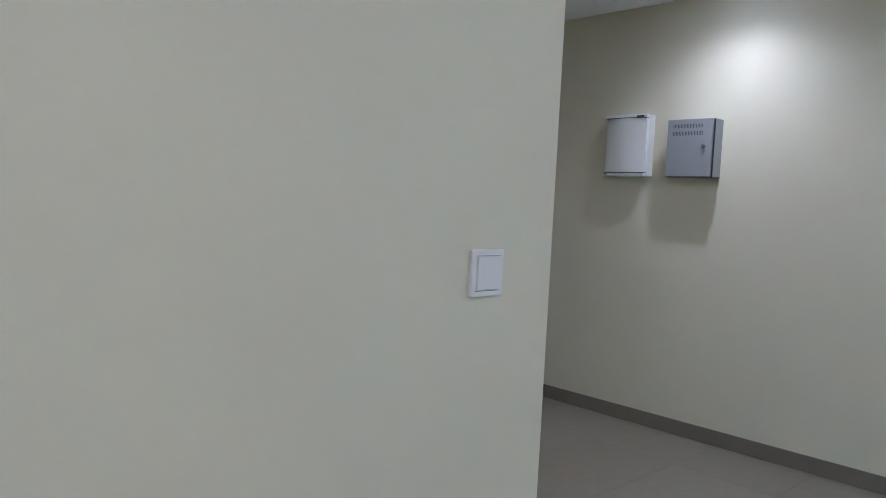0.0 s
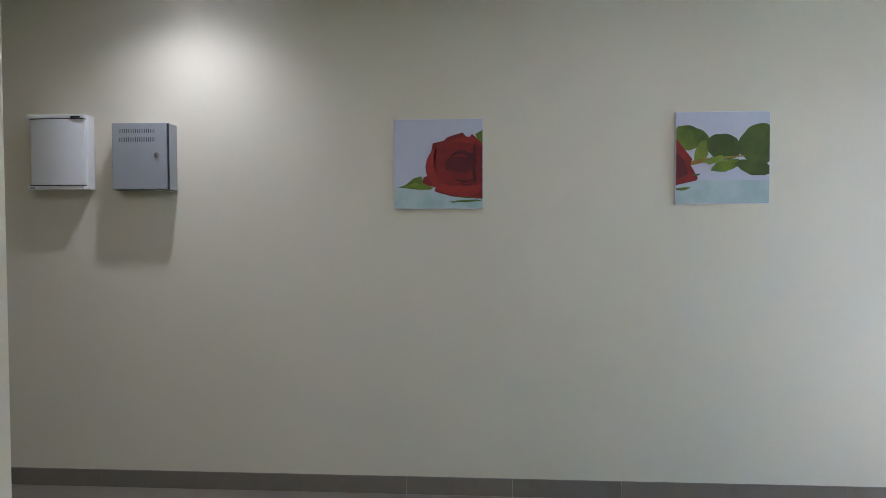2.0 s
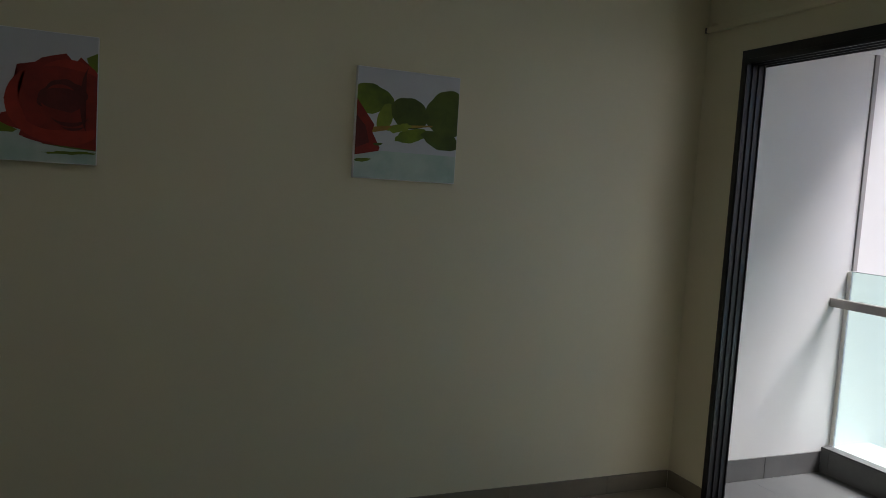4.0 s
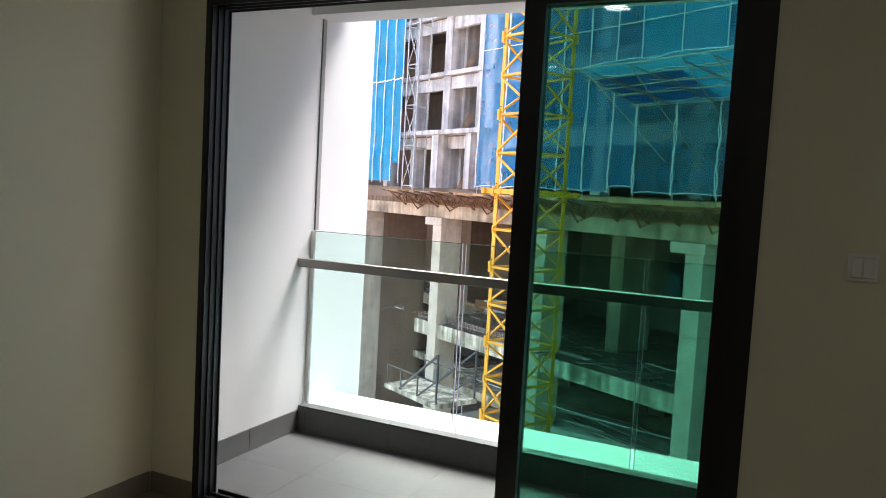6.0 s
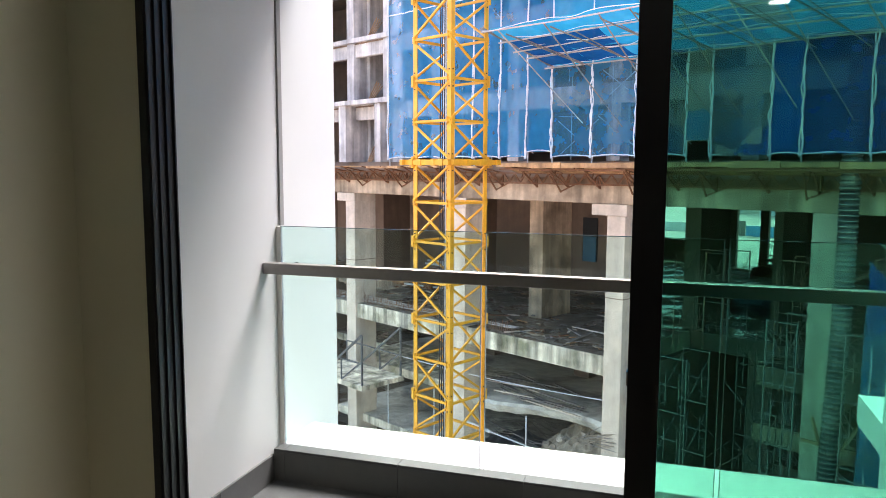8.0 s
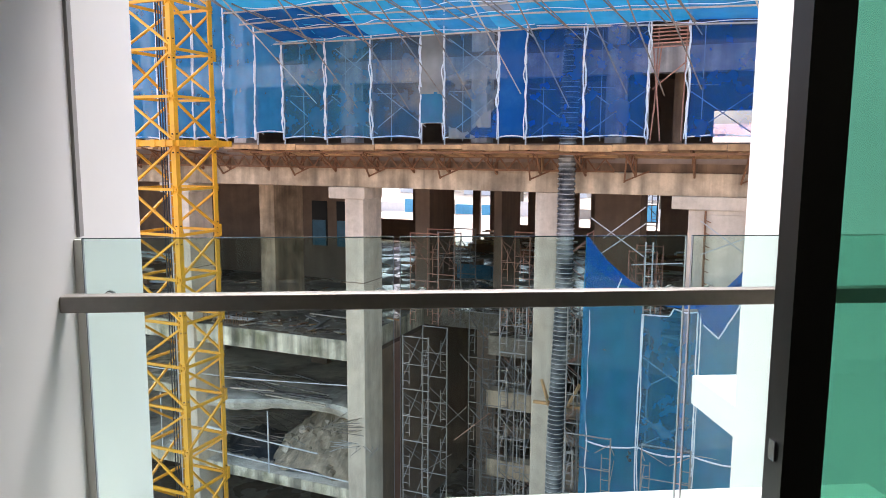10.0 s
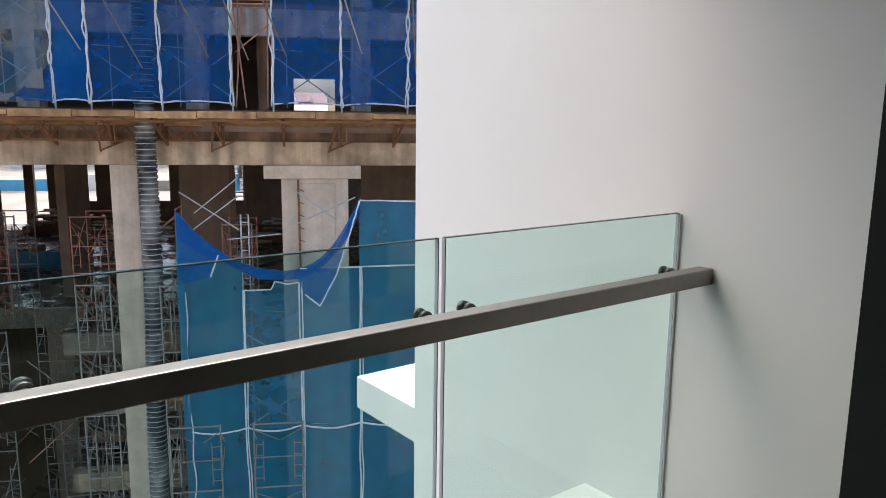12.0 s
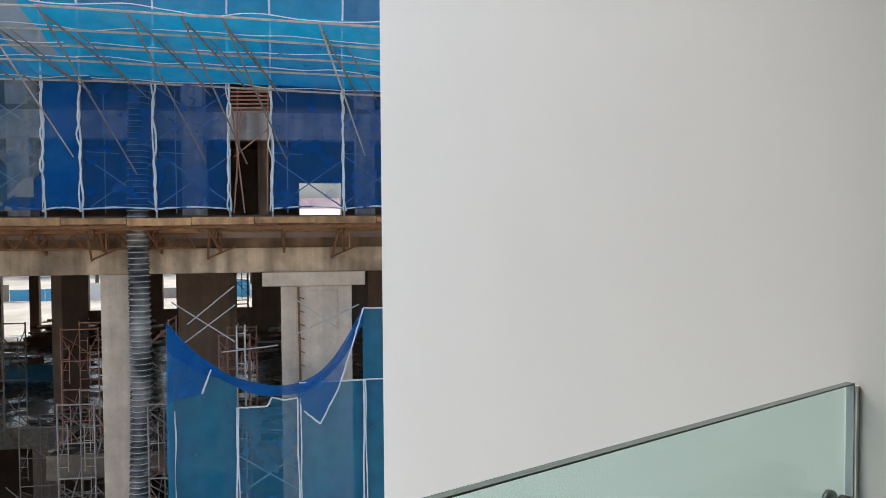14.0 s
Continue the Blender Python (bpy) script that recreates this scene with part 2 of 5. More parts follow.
NET_CYAN = netting("cyan_net", (0.02, 0.4, 0.66), 0.74, (0.16, 0.46, 0.62), 0.5)
NET_SKY = netting("sky_blue_net", (0.035, 0.3, 0.58), 0.58, (0.2, 0.36, 0.48), 0.35)
NET_BLUE = netting("deep_blue_net", (0.01, 0.1, 0.34), 0.66, (0.03, 0.12, 0.32), 0.5)
NET_HAZE = netting("pale_blue_net", (0.04, 0.3, 0.58), 0.56, (0.2, 0.42, 0.56), 0.4)
NET_NAVY = netting("folded_navy_net", (0.006, 0.07, 0.22), 0.9, (0.02, 0.14, 0.36), 0.6)
NET_STRONG = netting("strong_blue_net", (0.008, 0.11, 0.38), 0.85, (0.05, 0.22, 0.5), 0.5)
NET_FLAP = netting("flap_blue_net", (0.015, 0.14, 0.45), 0.55, (0.06, 0.22, 0.45), 0.5)
NET_TEAL = netting("teal_net", (0.04, 0.22, 0.38), 0.6, (0.12, 0.24, 0.32), 0.3)
NET_GREY = netting("dusty_clear_sheet", (0.36, 0.36, 0.35), 0.62, (0.5, 0.44, 0.36), 0.8)
NET_MIX = netting("dust_caked_blue_net", (0.05, 0.17, 0.32), 0.56, (0.42, 0.38, 0.32), 1.0)
NET_DRAPE = netting("faded_teal_net", (0.035, 0.24, 0.38), 0.68, (0.06, 0.2, 0.42), 0.8)
BRACE = mat("bright_brace_tube", (0.55, 0.54, 0.53), 0.5, 0.15, 5)


# ---- mesh helpers ----
def box(bm, x0, x1, y0, y1, z0, z1, bevel=0.0):
    vs = [bm.verts.new((x, y, z)) for x in (x0, x1) for y in (y0, y1) for z in (z0, z1)]
    for f in ((0, 1, 3, 2), (4, 6, 7, 5), (0, 4, 5, 1), (2, 3, 7, 6), (0, 2, 6, 4), (1, 5, 7, 3)):
        bm.faces.new([vs[i] for i in f])
    if bevel:
        es = list({e for v in vs for e in v.link_edges})
        bmesh.ops.recalc_face_normals(bm, faces=list({f for v in vs for f in v.link_faces}))
        bmesh.ops.bevel(bm, geom=es, offset=bevel, segments=2, profile=0.5, affect="EDGES")
    return vs


def tube(bm, a, b, r, sides=6, r2=None):
    a, b = Vector(a), Vector(b)
    ax = (b - a).normalized()
    u = ax.orthogonal().normalized()
    w = ax.cross(u)
    r2 = r if r2 is None else r2
    ring = [[bm.verts.new(p + (u * math.cos(k * math.tau / sides) + w * math.sin(k * math.tau / sides)) * q) for k in range(sides)] for p, q in ((a, r), (b, r2))]
    for k in range(sides):
        j = (k + 1) % sides
        bm.faces.new((ring[0][k], ring[0][j], ring[1][j], ring[1][k]))
    bm.faces.new(ring[0][::-1])
    bm.faces.new(ring[1])


def bar(bm, a, b, w, h=None):
    """A square section from a to b, upright as far as it can be."""
    a, b = Vector(a), Vector(b)
    h = w if h is None else h
    ax = (b - a).normalized()
    up = Vector((0, 0, 1)) if abs(ax.z) < 0.95 else Vector((1, 0, 0))
    u = ax.cross(up).normalized() * w / 2
    v = u.cross(ax).normalized() * h / 2
    q = [[bm.verts.new(p + su * u + sv * v) for su, sv in ((-1, -1), (1, -1), (1, 1), (-1, 1))] for p in (a, b)]
    for k in range(4):
        j = (k + 1) % 4
        bm.faces.new((q[0][k], q[0][j], q[1][j], q[1][k]))
    bm.faces.new(q[0][::-1])
    bm.faces.new(q[1])


def done(bm, name, material, smooth=False):
    bmesh.ops.recalc_face_normals(bm, faces=bm.faces[:])
    me = bpy.data.meshes.new(name)
    bm.to_mesh(me)
    bm.free()
    me.materials.append(material)
    if smooth:
        for p in me.polygons:
            p.use_smooth = True
    return me


def part(name, bm, material, parent=None, label="", smooth=False):
    ob = new(name, done(bm, name, material, smooth))
    ob.parent = parent
    if label:
        ob["label"] = label
    return ob


def boxpart(name, dims, material, parent=None, label="", bevel=0.0):
    bm = bmesh.new()
    box(bm, *dims, bevel)
    return part(name, bm, material, parent, label)


def empty(name, m=None):
    ob = new(name)
    ob.empty_display_size = 0.1
    if m is not None:
        ob.matrix_world = m
    return ob


def setting(name, boxes, material, label, category="wall"):
    bm = bmesh.new()
    for b in boxes:
        box(bm, *b)
    return tagged(part(name, bm, material), label, category, kind="structure")


# ---- the flat: walls, floors, ceilings ----
CZ = 2.9
setting("wall_east", [(4.75, 4.95, -1.61, 7.0, -0.2, 3.1)], PAINT, "cream painted plaster wall with two canvas prints")
setting("wall_south", [(4.475, 4.75, -1.61, -1.48, -0.2, 3.1), (-3.6, 2.085, -1.61, -1.48, -0.2, 3.1), (2.085, 4.475, -1.61, -1.48, 2.405, 3.1)], PAINT, "cream painted wall round the balcony sliding door")
setting("wall_north", [(-3.6, 1.412, 1.953, 2.08, -0.2, 3.1)], PAINT, "cream painted partition wall with a light switch")
setting("wall_passage", [(1.29, 1.412, 2.08, 7.0, -0.2, 3.1)], PAINT, "cream painted passage wall")
setting("wall_end", [(1.29, 4.95, 7.0, 7.2, -0.2, 3.1)], PAINT, "cream painted end wall of the entrance")
setting("wall_west", [(-3.8, -3.6, -1.61, 2.08, -0.2, 3.1)], PAINT, "cream painted far wall of the living room")
setting("ceiling", [(-3.8, 4.95, -1.61, 2.08, CZ, CZ + 0.12), (1.29, 4.95, 2.08, 7.2, CZ, CZ + 0.12)], CEIL, "flat white painted plaster ceiling", "ceiling")
floor = setting("floor", [(-3.6, 4.75, -1.48, 1.953, -0.2, -0.012), (1.412, 4.75, 1.953, 7.0, -0.2, -0.012), (2.085, 4.475, -1.61, -1.48, -0.2, -0.02)], GROUT, "taupe porcelain tiled floor with thin joints", "floor")
balcony_floor = setting("balcony_floor", [(1.44, 4.95, -3.05, -1.61, -0.22, -0.022)], GROUT, "grey tiled balcony floor", "floor")
setting("balcony_wall_left", [(4.715, 4.95, -3.365, -1.61, -9.0, 7.0)], WHITE_OUT, "white rendered balcony side wall")
setting("balcony_wall_right", [(1.40, 1.643, -4.243, -1.61, -9.0, 7.0)], WHITE_OUT, "long white rendered balcony side wall")
setting("balcony_ceiling", [(1.643, 4.715, -2.62, -1.61, 2.74, 2.95), (1.643, 4.715, -2.83, -2.62, 2.58, 2.95), (1.643, 4.715, -3.06, -2.83, 2.74, 2.95)], WHITE_OUT, "white balcony soffit with a shallow edge beam", "ceiling")
setting("balcony_kerb", [(1.643, 4.715, -3.06, -2.634, -0.22, 0.148)], WHITE_OUT, "white rendered balcony kerb under the glass", "kerb")
setting("window_ledge", [(0.7, 1.643, -4.835, -4.243, -0.12, 0.07)], WHITE_OUT, "white concrete ledge at the wall's end", "ledge")
setting("wall_joint", [(4.704, 4.7155, -2.762, -2.728, 1.266, 2.58)], JOINT_SEAL, "grey sealed movement joint in the balcony wall", "trim")
setting("wall_lower_flat", [(1.40, 4.95, -3.0, -2.7, -9.0, -0.22)], WHITE_OUT, "white outer wall of the flat below")

# sliding door: black frame with three tracks, one green-tinted leaf
door = tagged(empty("door_1", pose(3.28, -1.48, 0)), "black aluminium sliding balcony door with green-tinted glass, half open", "sliding door", kind="structure")
door_x = 3.28


def dpart(name, boxes, material, parent, label="", bevel=0.0):
    bm = bmesh.new()
    for x0, x1, y0, y1, z0, z1 in boxes:
        box(bm, x0 - door_x, x1 - door_x, y0 + 1.48, y1 + 1.48, z0, z1, bevel)
    return part(name, bm, material, parent, label)


def track_jamb(x0, x1, into):
    """An upright with three raised tracks on the side that faces the opening."""
    out = [(x0, x1, -1.605, -1.474, -0.02, 2.405)]
    for k in range(4):
        y = -1.604 + 0.04 * k
        out.append(((x1, x1 + 0.008, y, y + 0.006, -0.02, 2.34) if into > 0 else (x0 - 0.008, x0, y, y + 0.006, -0.02, 2.34)))
    return out


dpart("door_frame", track_jamb(4.448, 4.475, -1), BLACK_ALU, door, "black jamb with three tracks")
dpart("door_frame", track_jamb(2.085, 2.15, 1), BLACK_ALU, door)
dpart("door_head", [(2.15, 4.448, -1.62, -1.474, 2.36, 2.405)] + [(2.15, 4.448, -1.615 + 0.044 * k, -1.607 + 0.044 * k, 2.335, 2.36) for k in range(4)], BLACK_ALU, door, "black head with ribbed tracks")
dpart("door_sill", [(2.15, 4.448, -1.64, -1.474, -0.02, 0.005)] + [(2.15, 4.448, -1.635 + 0.049 * k, -1.627 + 0.049 * k, 0.005, 0.022) for k in range(4)], BLACK_ALU, door, "black floor track")
leaf = dpart("sliding_leaf", [(2.875, 2.957, -1.575, -1.51, 0.022, 2.335), (2.15, 2.215, -1.575, -1.51, 0.022, 2.335), (2.215, 2.875, -1.575, -1.51, 0.022, 0.10), (2.215, 2.875, -1.575, -1.51, 2.26, 2.335)], BLACK_ALU, door, "black framed sliding leaf")
pane = dpart("glass_pane", [(2.215, 2.875, -1.546, -1.54, 0.10, 2.26)], TINTED, leaf, "green-tinted glass")
dpart("door_lock", [(2.9575, 2.962, -1.553, -1.532, 0.96, 1.0)], CHROME, leaf, "small latch keep")

# curtain track over the door
track = tagged(empty("curtain_track", pose(3.3, -1.5, 2.55)), "slim cream curtain track fixed above the door", "curtain track")
bm = bmesh.new()
box(bm, -1.85, 1.43, 0.02, 0.05, -0.016, 0.016, 0.004)
part("rail", bm, PAINT, track)
for x in (-1.7, -0.6, 0.5, 1.38):
    boxpart("bracket", (x, x + 0.02, 0.0201, 0.06, 0.0125, 0.03), PAINT, track)
boxpart("end_cap", (1.4301, 1.445, 0.018, 0.047, -0.014, 0.014), GREY_SEAL, track, "dark end cap")

# glass balustrade
rail = tagged(empty("balcony_railing", pose(3.18, -2.57, 0.16)), "frameless glass balustrade with a brushed steel handrail", "railing")
rx = 3.18
bm = bmesh.new()
box(bm, 1.643 - rx, 4.715 - rx, -0.052, 0.002, 0.884, 0.937, 0.004)
part("handrail", bm, STEEL, rail, "brushed steel square handrail")
for x0, x1 in ((1.652, 2.627), (2.649, 3.652), (3.674, 4.69)):
    p = boxpart("glass_panel", (x0 - rx, x1 - rx, -0.146, -0.134, -0.005, 1.102), CLEAR, rail, "clear greenish glass")
    p.visible_shadow = False
    for ex in (x0 - rx - 0.0015, x1 - rx - 0.0015):
        boxpart("side_edge", (ex, ex + 0.003, -0.1465, -0.1335, -0.005, 1.1035), GLASS_SIDE, p, "glass side edge, coloured pale as if lit")
    bm = bmesh.new()
    box(bm, x0 - rx, x1 - rx, -0.1465, -0.1335, 1.102, 1.1045)
    part("top_edge", bm, GLASS_EDGE, p, "dark polished glass edge")
    for bx in (x0 + 0.045, x1 - 0.075):
        bm = bmesh.new()
        tube(bm, (bx - rx, -0.133, 0.907), (bx - rx, -0.052, 0.907), 0.01, 10)
        tube(bm, (bx - rx, -0.133, 0.907), (bx - rx, -0.118, 0.907), 0.018, 16)
        tube(bm, (bx - rx, -0.156, 0.907), (bx - rx, -0.147, 0.907), 0.02, 16)
        part("standoff_bolt", bm, BOLT, rail, "round dark standoff bolt", True)


for x0, x1 in ((4.691, 4.7145), (1.6435, 1.6515)):
    boxpart("wall_channel", (x0 - rx, x1 - rx, -0.15, -0.13, 0.002, 1.1), SWITCH, rail, "white sealant channel at the wall")


# switches
def wall_switch(m, wide=1):
    sw = tagged(empty("light_switch", m), "white square plastic rocker switch on the wall", "light switch")
    boxpart("plate", (-0.043, 0.043, 0, 0.008, -0.043, 0.043), SWITCH, sw, bevel=0.003)
    for k in range(wide):
        a = -0.031 + 0.062 * k / wide
        bm = bmesh.new()
        box(bm, a + 0.001, a + 0.062 / wide - 0.001, 0.0081, 0.0125, -0.031, 0.031, 0.002)
        part("rocker", bm, SWITCH, sw)
    boxpart("gap_line", (-0.032, 0.032, 0.0079, 0.0084, -0.0327, -0.0316), GREY_SEAL, sw)
    boxpart("gap_line", (-0.032, 0.032, 0.0079, 0.0084, 0.0316, 0.0323), GREY_SEAL, sw)
    return sw


wall_switch(pose(1.22, 1.953, 1.36, 0, 0, 180))
wall_switch(pose(1.785, -1.48, 1.385), 2)

# breaker box with bowed white cover
cab = tagged(empty("breaker_box", pose(4.75, 3.912, 1.727, 0, 0, 90)), "white plastic wall box with a bowed front cover", "breaker box")
bm = bmesh.new()
box(bm, -0.175, 0.165, 0, 0.075, 0, 0.42, 0.006)
part("body", bm, BOX_WHITE, cab)
bm = bmesh.new()
N = 28
vs = [[bm.verts.new((-0.165 + 0.31 * k / N, 0.078 + 0.038 * math.sin(math.pi * (0.12 + 0.76 * k / N)), z)) for k in range(N + 1)] for z in (0.026, 0.394)]
vb = [[bm.verts.new((-0.165 + 0.31 * k / N, 0.0755, z)) for k in range(N + 1)] for z in (0.026, 0.394)]
for k in range(N):
    bm.faces.new((vs[0][k], vs[0][k + 1], vs[1][k + 1], vs[1][k]))
    for r in (0, 1):
        bm.faces.new((vs[r][k], vs[r][k + 1], vb[r][k + 1], vb[r][k]))
for k in (0, N):
    bm.faces.new((vs[0][k], vs[1][k], vb[1][k], vb[0][k]))
part("cover", bm, BOX_WHITE, cab, "bowed white cover")
boxpart("cover_gap", (-0.166, 0.146, 0.0752, 0.112, 0.021, 0.0255), DARK_GAP, cab)
boxpart("cover_gap", (-0.166, 0.146, 0.0752, 0.112, 0.3945, 0.398), DARK_GAP, cab)
boxpart("head_rim", (-0.17, 0.16, 0.0752, 0.108, 0.3985, 0.42), BOX_WHITE, cab, bevel=0.003)
boxpart("foot_rim", (-0.17, 0.16, 0.0752, 0.108, 0.0, 0.0205), BOX_WHITE, cab, bevel=0.003)
boxpart("maker_badge", (-0.15, -0.095, 0.1081, 0.1095, 0.4, 0.41), DARK_GAP, cab, "small dark badge")
boxpart("vent_tab", (0.12, 0.15, 0.1081, 0.1095, 0.004, 0.016), BOX_GREY, cab)

# grey steel cabinet, door with louvres and lock
cab2 = tagged(empty("steel_cabinet", pose(4.75, 3.41, 1.72, 0, 0, 90)), "grey steel wall cabinet with slotted vents and a lock", "cabinet")
bm = bmesh.new()
box(bm, -0.16, 0.16, 0, 0.10, 0, 0.372, 0.005)
part("body", bm, BOX_GREY, cab2)
boxpart("door_gap", (-0.158, 0.158, 0.1001, 0.106, 0.002, 0.37), DARK_GAP, cab2)
bm = bmesh.new()
box(bm, -0.151, 0.16, 0.1065, 0.125, 0.004, 0.372, 0.004)
cdoor = part("door", bm, BOX_GREY, cab2, "grey steel door")
for row in (0.315, 0.268):
    for k in range(20):
        x = -0.085 + 0.0105 * k
        boxpart("louvre_slot", (x, x + 0.003, 0.1252, 0.1262, row, row + 0.024), DARK_GAP, cdoor)
bm = bmesh.new()
tube(bm, (-0.1, 0.125, 0.195), (-0.1, 0.137, 0.195), 0.012, 16)
box(bm, -0.103, -0.097, 0.137, 0.139, 0.187, 0.203)
part("lock", bm, CHROME, cdoor, "round chrome lock", True)


# canvas prints, painted as flat shapes
def flat(bm, pts, lift):
    bm.faces.new([bm.verts.new((x, lift, z)) for x, z in pts])


def blob(cx, cz, rx_, rz_, wob=0.0, lobes=5, turn=0.0, n=48, seed=0, tip=0.0):
    out = []
    for k in range(n):
        a = math.tau * k / n
        r = 1 + wob * math.sin(lobes * a + seed) + wob * 0.6 * math.sin((lobes * 2 + 1) * a + 2 * seed) + tip * max(0.0, math.cos(a)) ** 8
        x, z = rx_ * r * math.cos(a), rz_ * r * math.sin(a)
        ct, st = math.cos(turn), math.sin(turn)
        out.append((cx + x * ct - z * st, cz + x * st + z * ct))
    return out


HALF = 0.245


def clip(pts, lo, hi):
    """Keeps an outline within the canvas."""
    return [(min(max(x, lo), hi), min(max(z, lo), hi)) for x, z in pts]


def ink(name, color, tint=None, amount=0.5, sc=9):
    return mat(name, color, 0.55, 0.25, sc, tint=tint, tint_scale=7, tint_amount=amount)


INK_BG = mat("print_pale_grey", (0.52, 0.55, 0.61), 0.55, 0.02, 5)
INK_WATER = mat("print_pale_water", (0.45, 0.56, 0.53), 0.5, 0.05, 7, tint=(0.24, 0.42, 0.38), tint_scale=8, tint_amount=0.5)
INK_RED = ink("print_rose_red", (0.22, 0.011, 0.004), (0.13, 0.006, 0.004), 0.6, 11)
INK_DEEP = ink("print_rose_shadow", (0.08, 0.005, 0.004), (0.16, 0.01, 0.01), 0.5, 14)
INK_PETAL = ink("print_petal_light", (0.3, 0.018, 0.007), (0.17, 0.01, 0.006), 0.5, 12)
INK_GREEN = ink("print_leaf_green", (0.13, 0.2, 0.008), (0.03, 0.07, 0.01), 0.8)
INK_DKGREEN = ink("print_leaf_dark", (0.05, 0.085, 0.008), (0.1, 0.15, 0.012), 0.7)
INK_LIME = ink("print_leaf_lime", (0.2, 0.27, 0.02), (0.09, 0.15, 0.015), 0.7)
INK_STEM = ink("print_stem", (0.3, 0.2, 0.03), (0.2, 0.03, 0.02), 0.7)


def canvas(y_mid, z_mid, label, shapes, rise=0.0):
    c = tagged(empty("canvas_print", pose(4.75, y_mid, z_mid, 0, 0, 90)), label, "wall picture", "canvas prints on the wall")
    bm = bmesh.new()
    box(bm, -0.248, 0.248, 0.002, 0.03, -0.248, 0.248, 0.003)
    part("stretched_canvas", bm, CANVAS, c)
    lift = 0.0304
    bm = bmesh.new()
    flat(bm, [(-HALF, -0.12), (HALF, -0.12), (HALF, HALF), (-HALF, HALF)], lift)
    part("backdrop_print", bm, INK_BG, c)
    bm = bmesh.new()
    flat(bm, [(-HALF, -HALF), (HALF, -HALF), (HALF, -0.12), (-HALF, -0.12)], lift)
    part("water_print", bm, INK_WATER, c)
    for k, (name, pts, m) in enumerate(shapes):
        bm = bmesh.new()
        flat(bm, clip([(-x, z + rise) for x, z in pts], -HALF, HALF), lift + 0.0003 * (k + 1))
        bmesh.ops.triangulate(bm, faces=bm.faces[:])
        part(name, bm, m, c)
    return c


ROSE = [(0.25, -0.19), (0.155, -0.182), (0.07, -0.177), (0.006, -0.161), (-0.02, -0.15), (-0.014, -0.13), (-0.056, -0.119), (-0.088, -0.103), (-0.08, -0.072), (-0.053, -0.063), (-0.072, -0.016), (-0.049, 0.011),
        (-0.022, 0.058), (-0.03, 0.113), (0.03, 0.128), (0.053, 0.147), (0.092, 0.16), (0.135, 0.172), (0.166, 0.136), (0.186, 0.164), (0.225, 0.128), (0.25, 0.105)]


def petal_arc(cx, cz, rx_, rz_, a0, a1, thick):
    """A crescent: the shaded fold of a petal."""
    n = 14
    out = [(cx + rx_ * math.cos(a0 + (a1 - a0) * k / n), cz + rz_ * math.sin(a0 + (a1 - a0) * k / n)) for k in range(n + 1)]
    inner = [(cx + (rx_ - thick * math.sin(math.pi * k / n)) * math.cos(a0 + (a1 - a0) * k / n), cz + (rz_ - thick * math.sin(math.pi * k / n)) * math.sin(a0 + (a1 - a0) * k / n)) for k in range(n - 1, 0, -1)]
    return out + inner


canvas(1.755, 1.86, "square canvas print of a red rose on pale grey", [
    ("rose_leaf", [(0.205, 0.163), (0.25, 0.185), (0.25, 0.11), (0.22, 0.12)], INK_GREEN),
    ("rose_leaf", [(-0.224, -0.13), (-0.18, -0.114), (-0.135, -0.078), (-0.095, -0.067), (-0.08, -0.106), (-0.025, -0.13), (-0.04, -0.141), (-0.103, -0.143), (-0.166, -0.135)], INK_GREEN),
    ("rose_leaf", [(-0.19, -0.127), (-0.13, -0.1), (-0.1, -0.11), (-0.13, -0.13)], INK_LIME),
    ("leaf_shadow", [(0.05, -0.176), (0.25, -0.17), (0.25, -0.193), (0.15, -0.188)], INK_DKGREEN),
    ("rose_bloom", ROSE, INK_RED),
    ("petal", petal_arc(0.1, -0.02, 0.17, 0.15, 2.2, 4.6, 0.05), INK_PETAL),
    ("petal", petal_arc(0.14, -0.03, 0.15, 0.15, 3.6, 5.9, 0.06), INK_PETAL),
    ("petal", petal_arc(0.15, 0.03, 0.13, 0.12, 0.4, 2.4, 0.035), INK_PETAL),
    ("rose_heart", blob(0.125, 0.005, 0.085, 0.065, 0.05, 4, 0.3, seed=2), INK_DEEP),
    ("petal", petal_arc(0.125, -0.01, 0.075, 0.06, 3.3, 5.6, 0.025), INK_RED),
    ("rose_heart", petal_arc(0.15, -0.05, 0.07, 0.055, 3.6, 6.0, 0.016), INK_DEEP),
    ("petal", petal_arc(0.12, 0.015, 0.05, 0.038, 0.5, 2.8, 0.014), INK_RED),
    ("rose_heart", petal_arc(0.16, -0.08, 0.05, 0.04, 3.8, 5.8, 0.01), INK_DEEP),
    ("petal", petal_arc(0.235, 0.0, 0.05, 0.14, 2.0, 4.2, 0.02), INK_DEEP),
    ("reflection", blob(0.16, -0.205, 0.09, 0.006, 0.2, 7, 0.05), INK_GREEN),
])
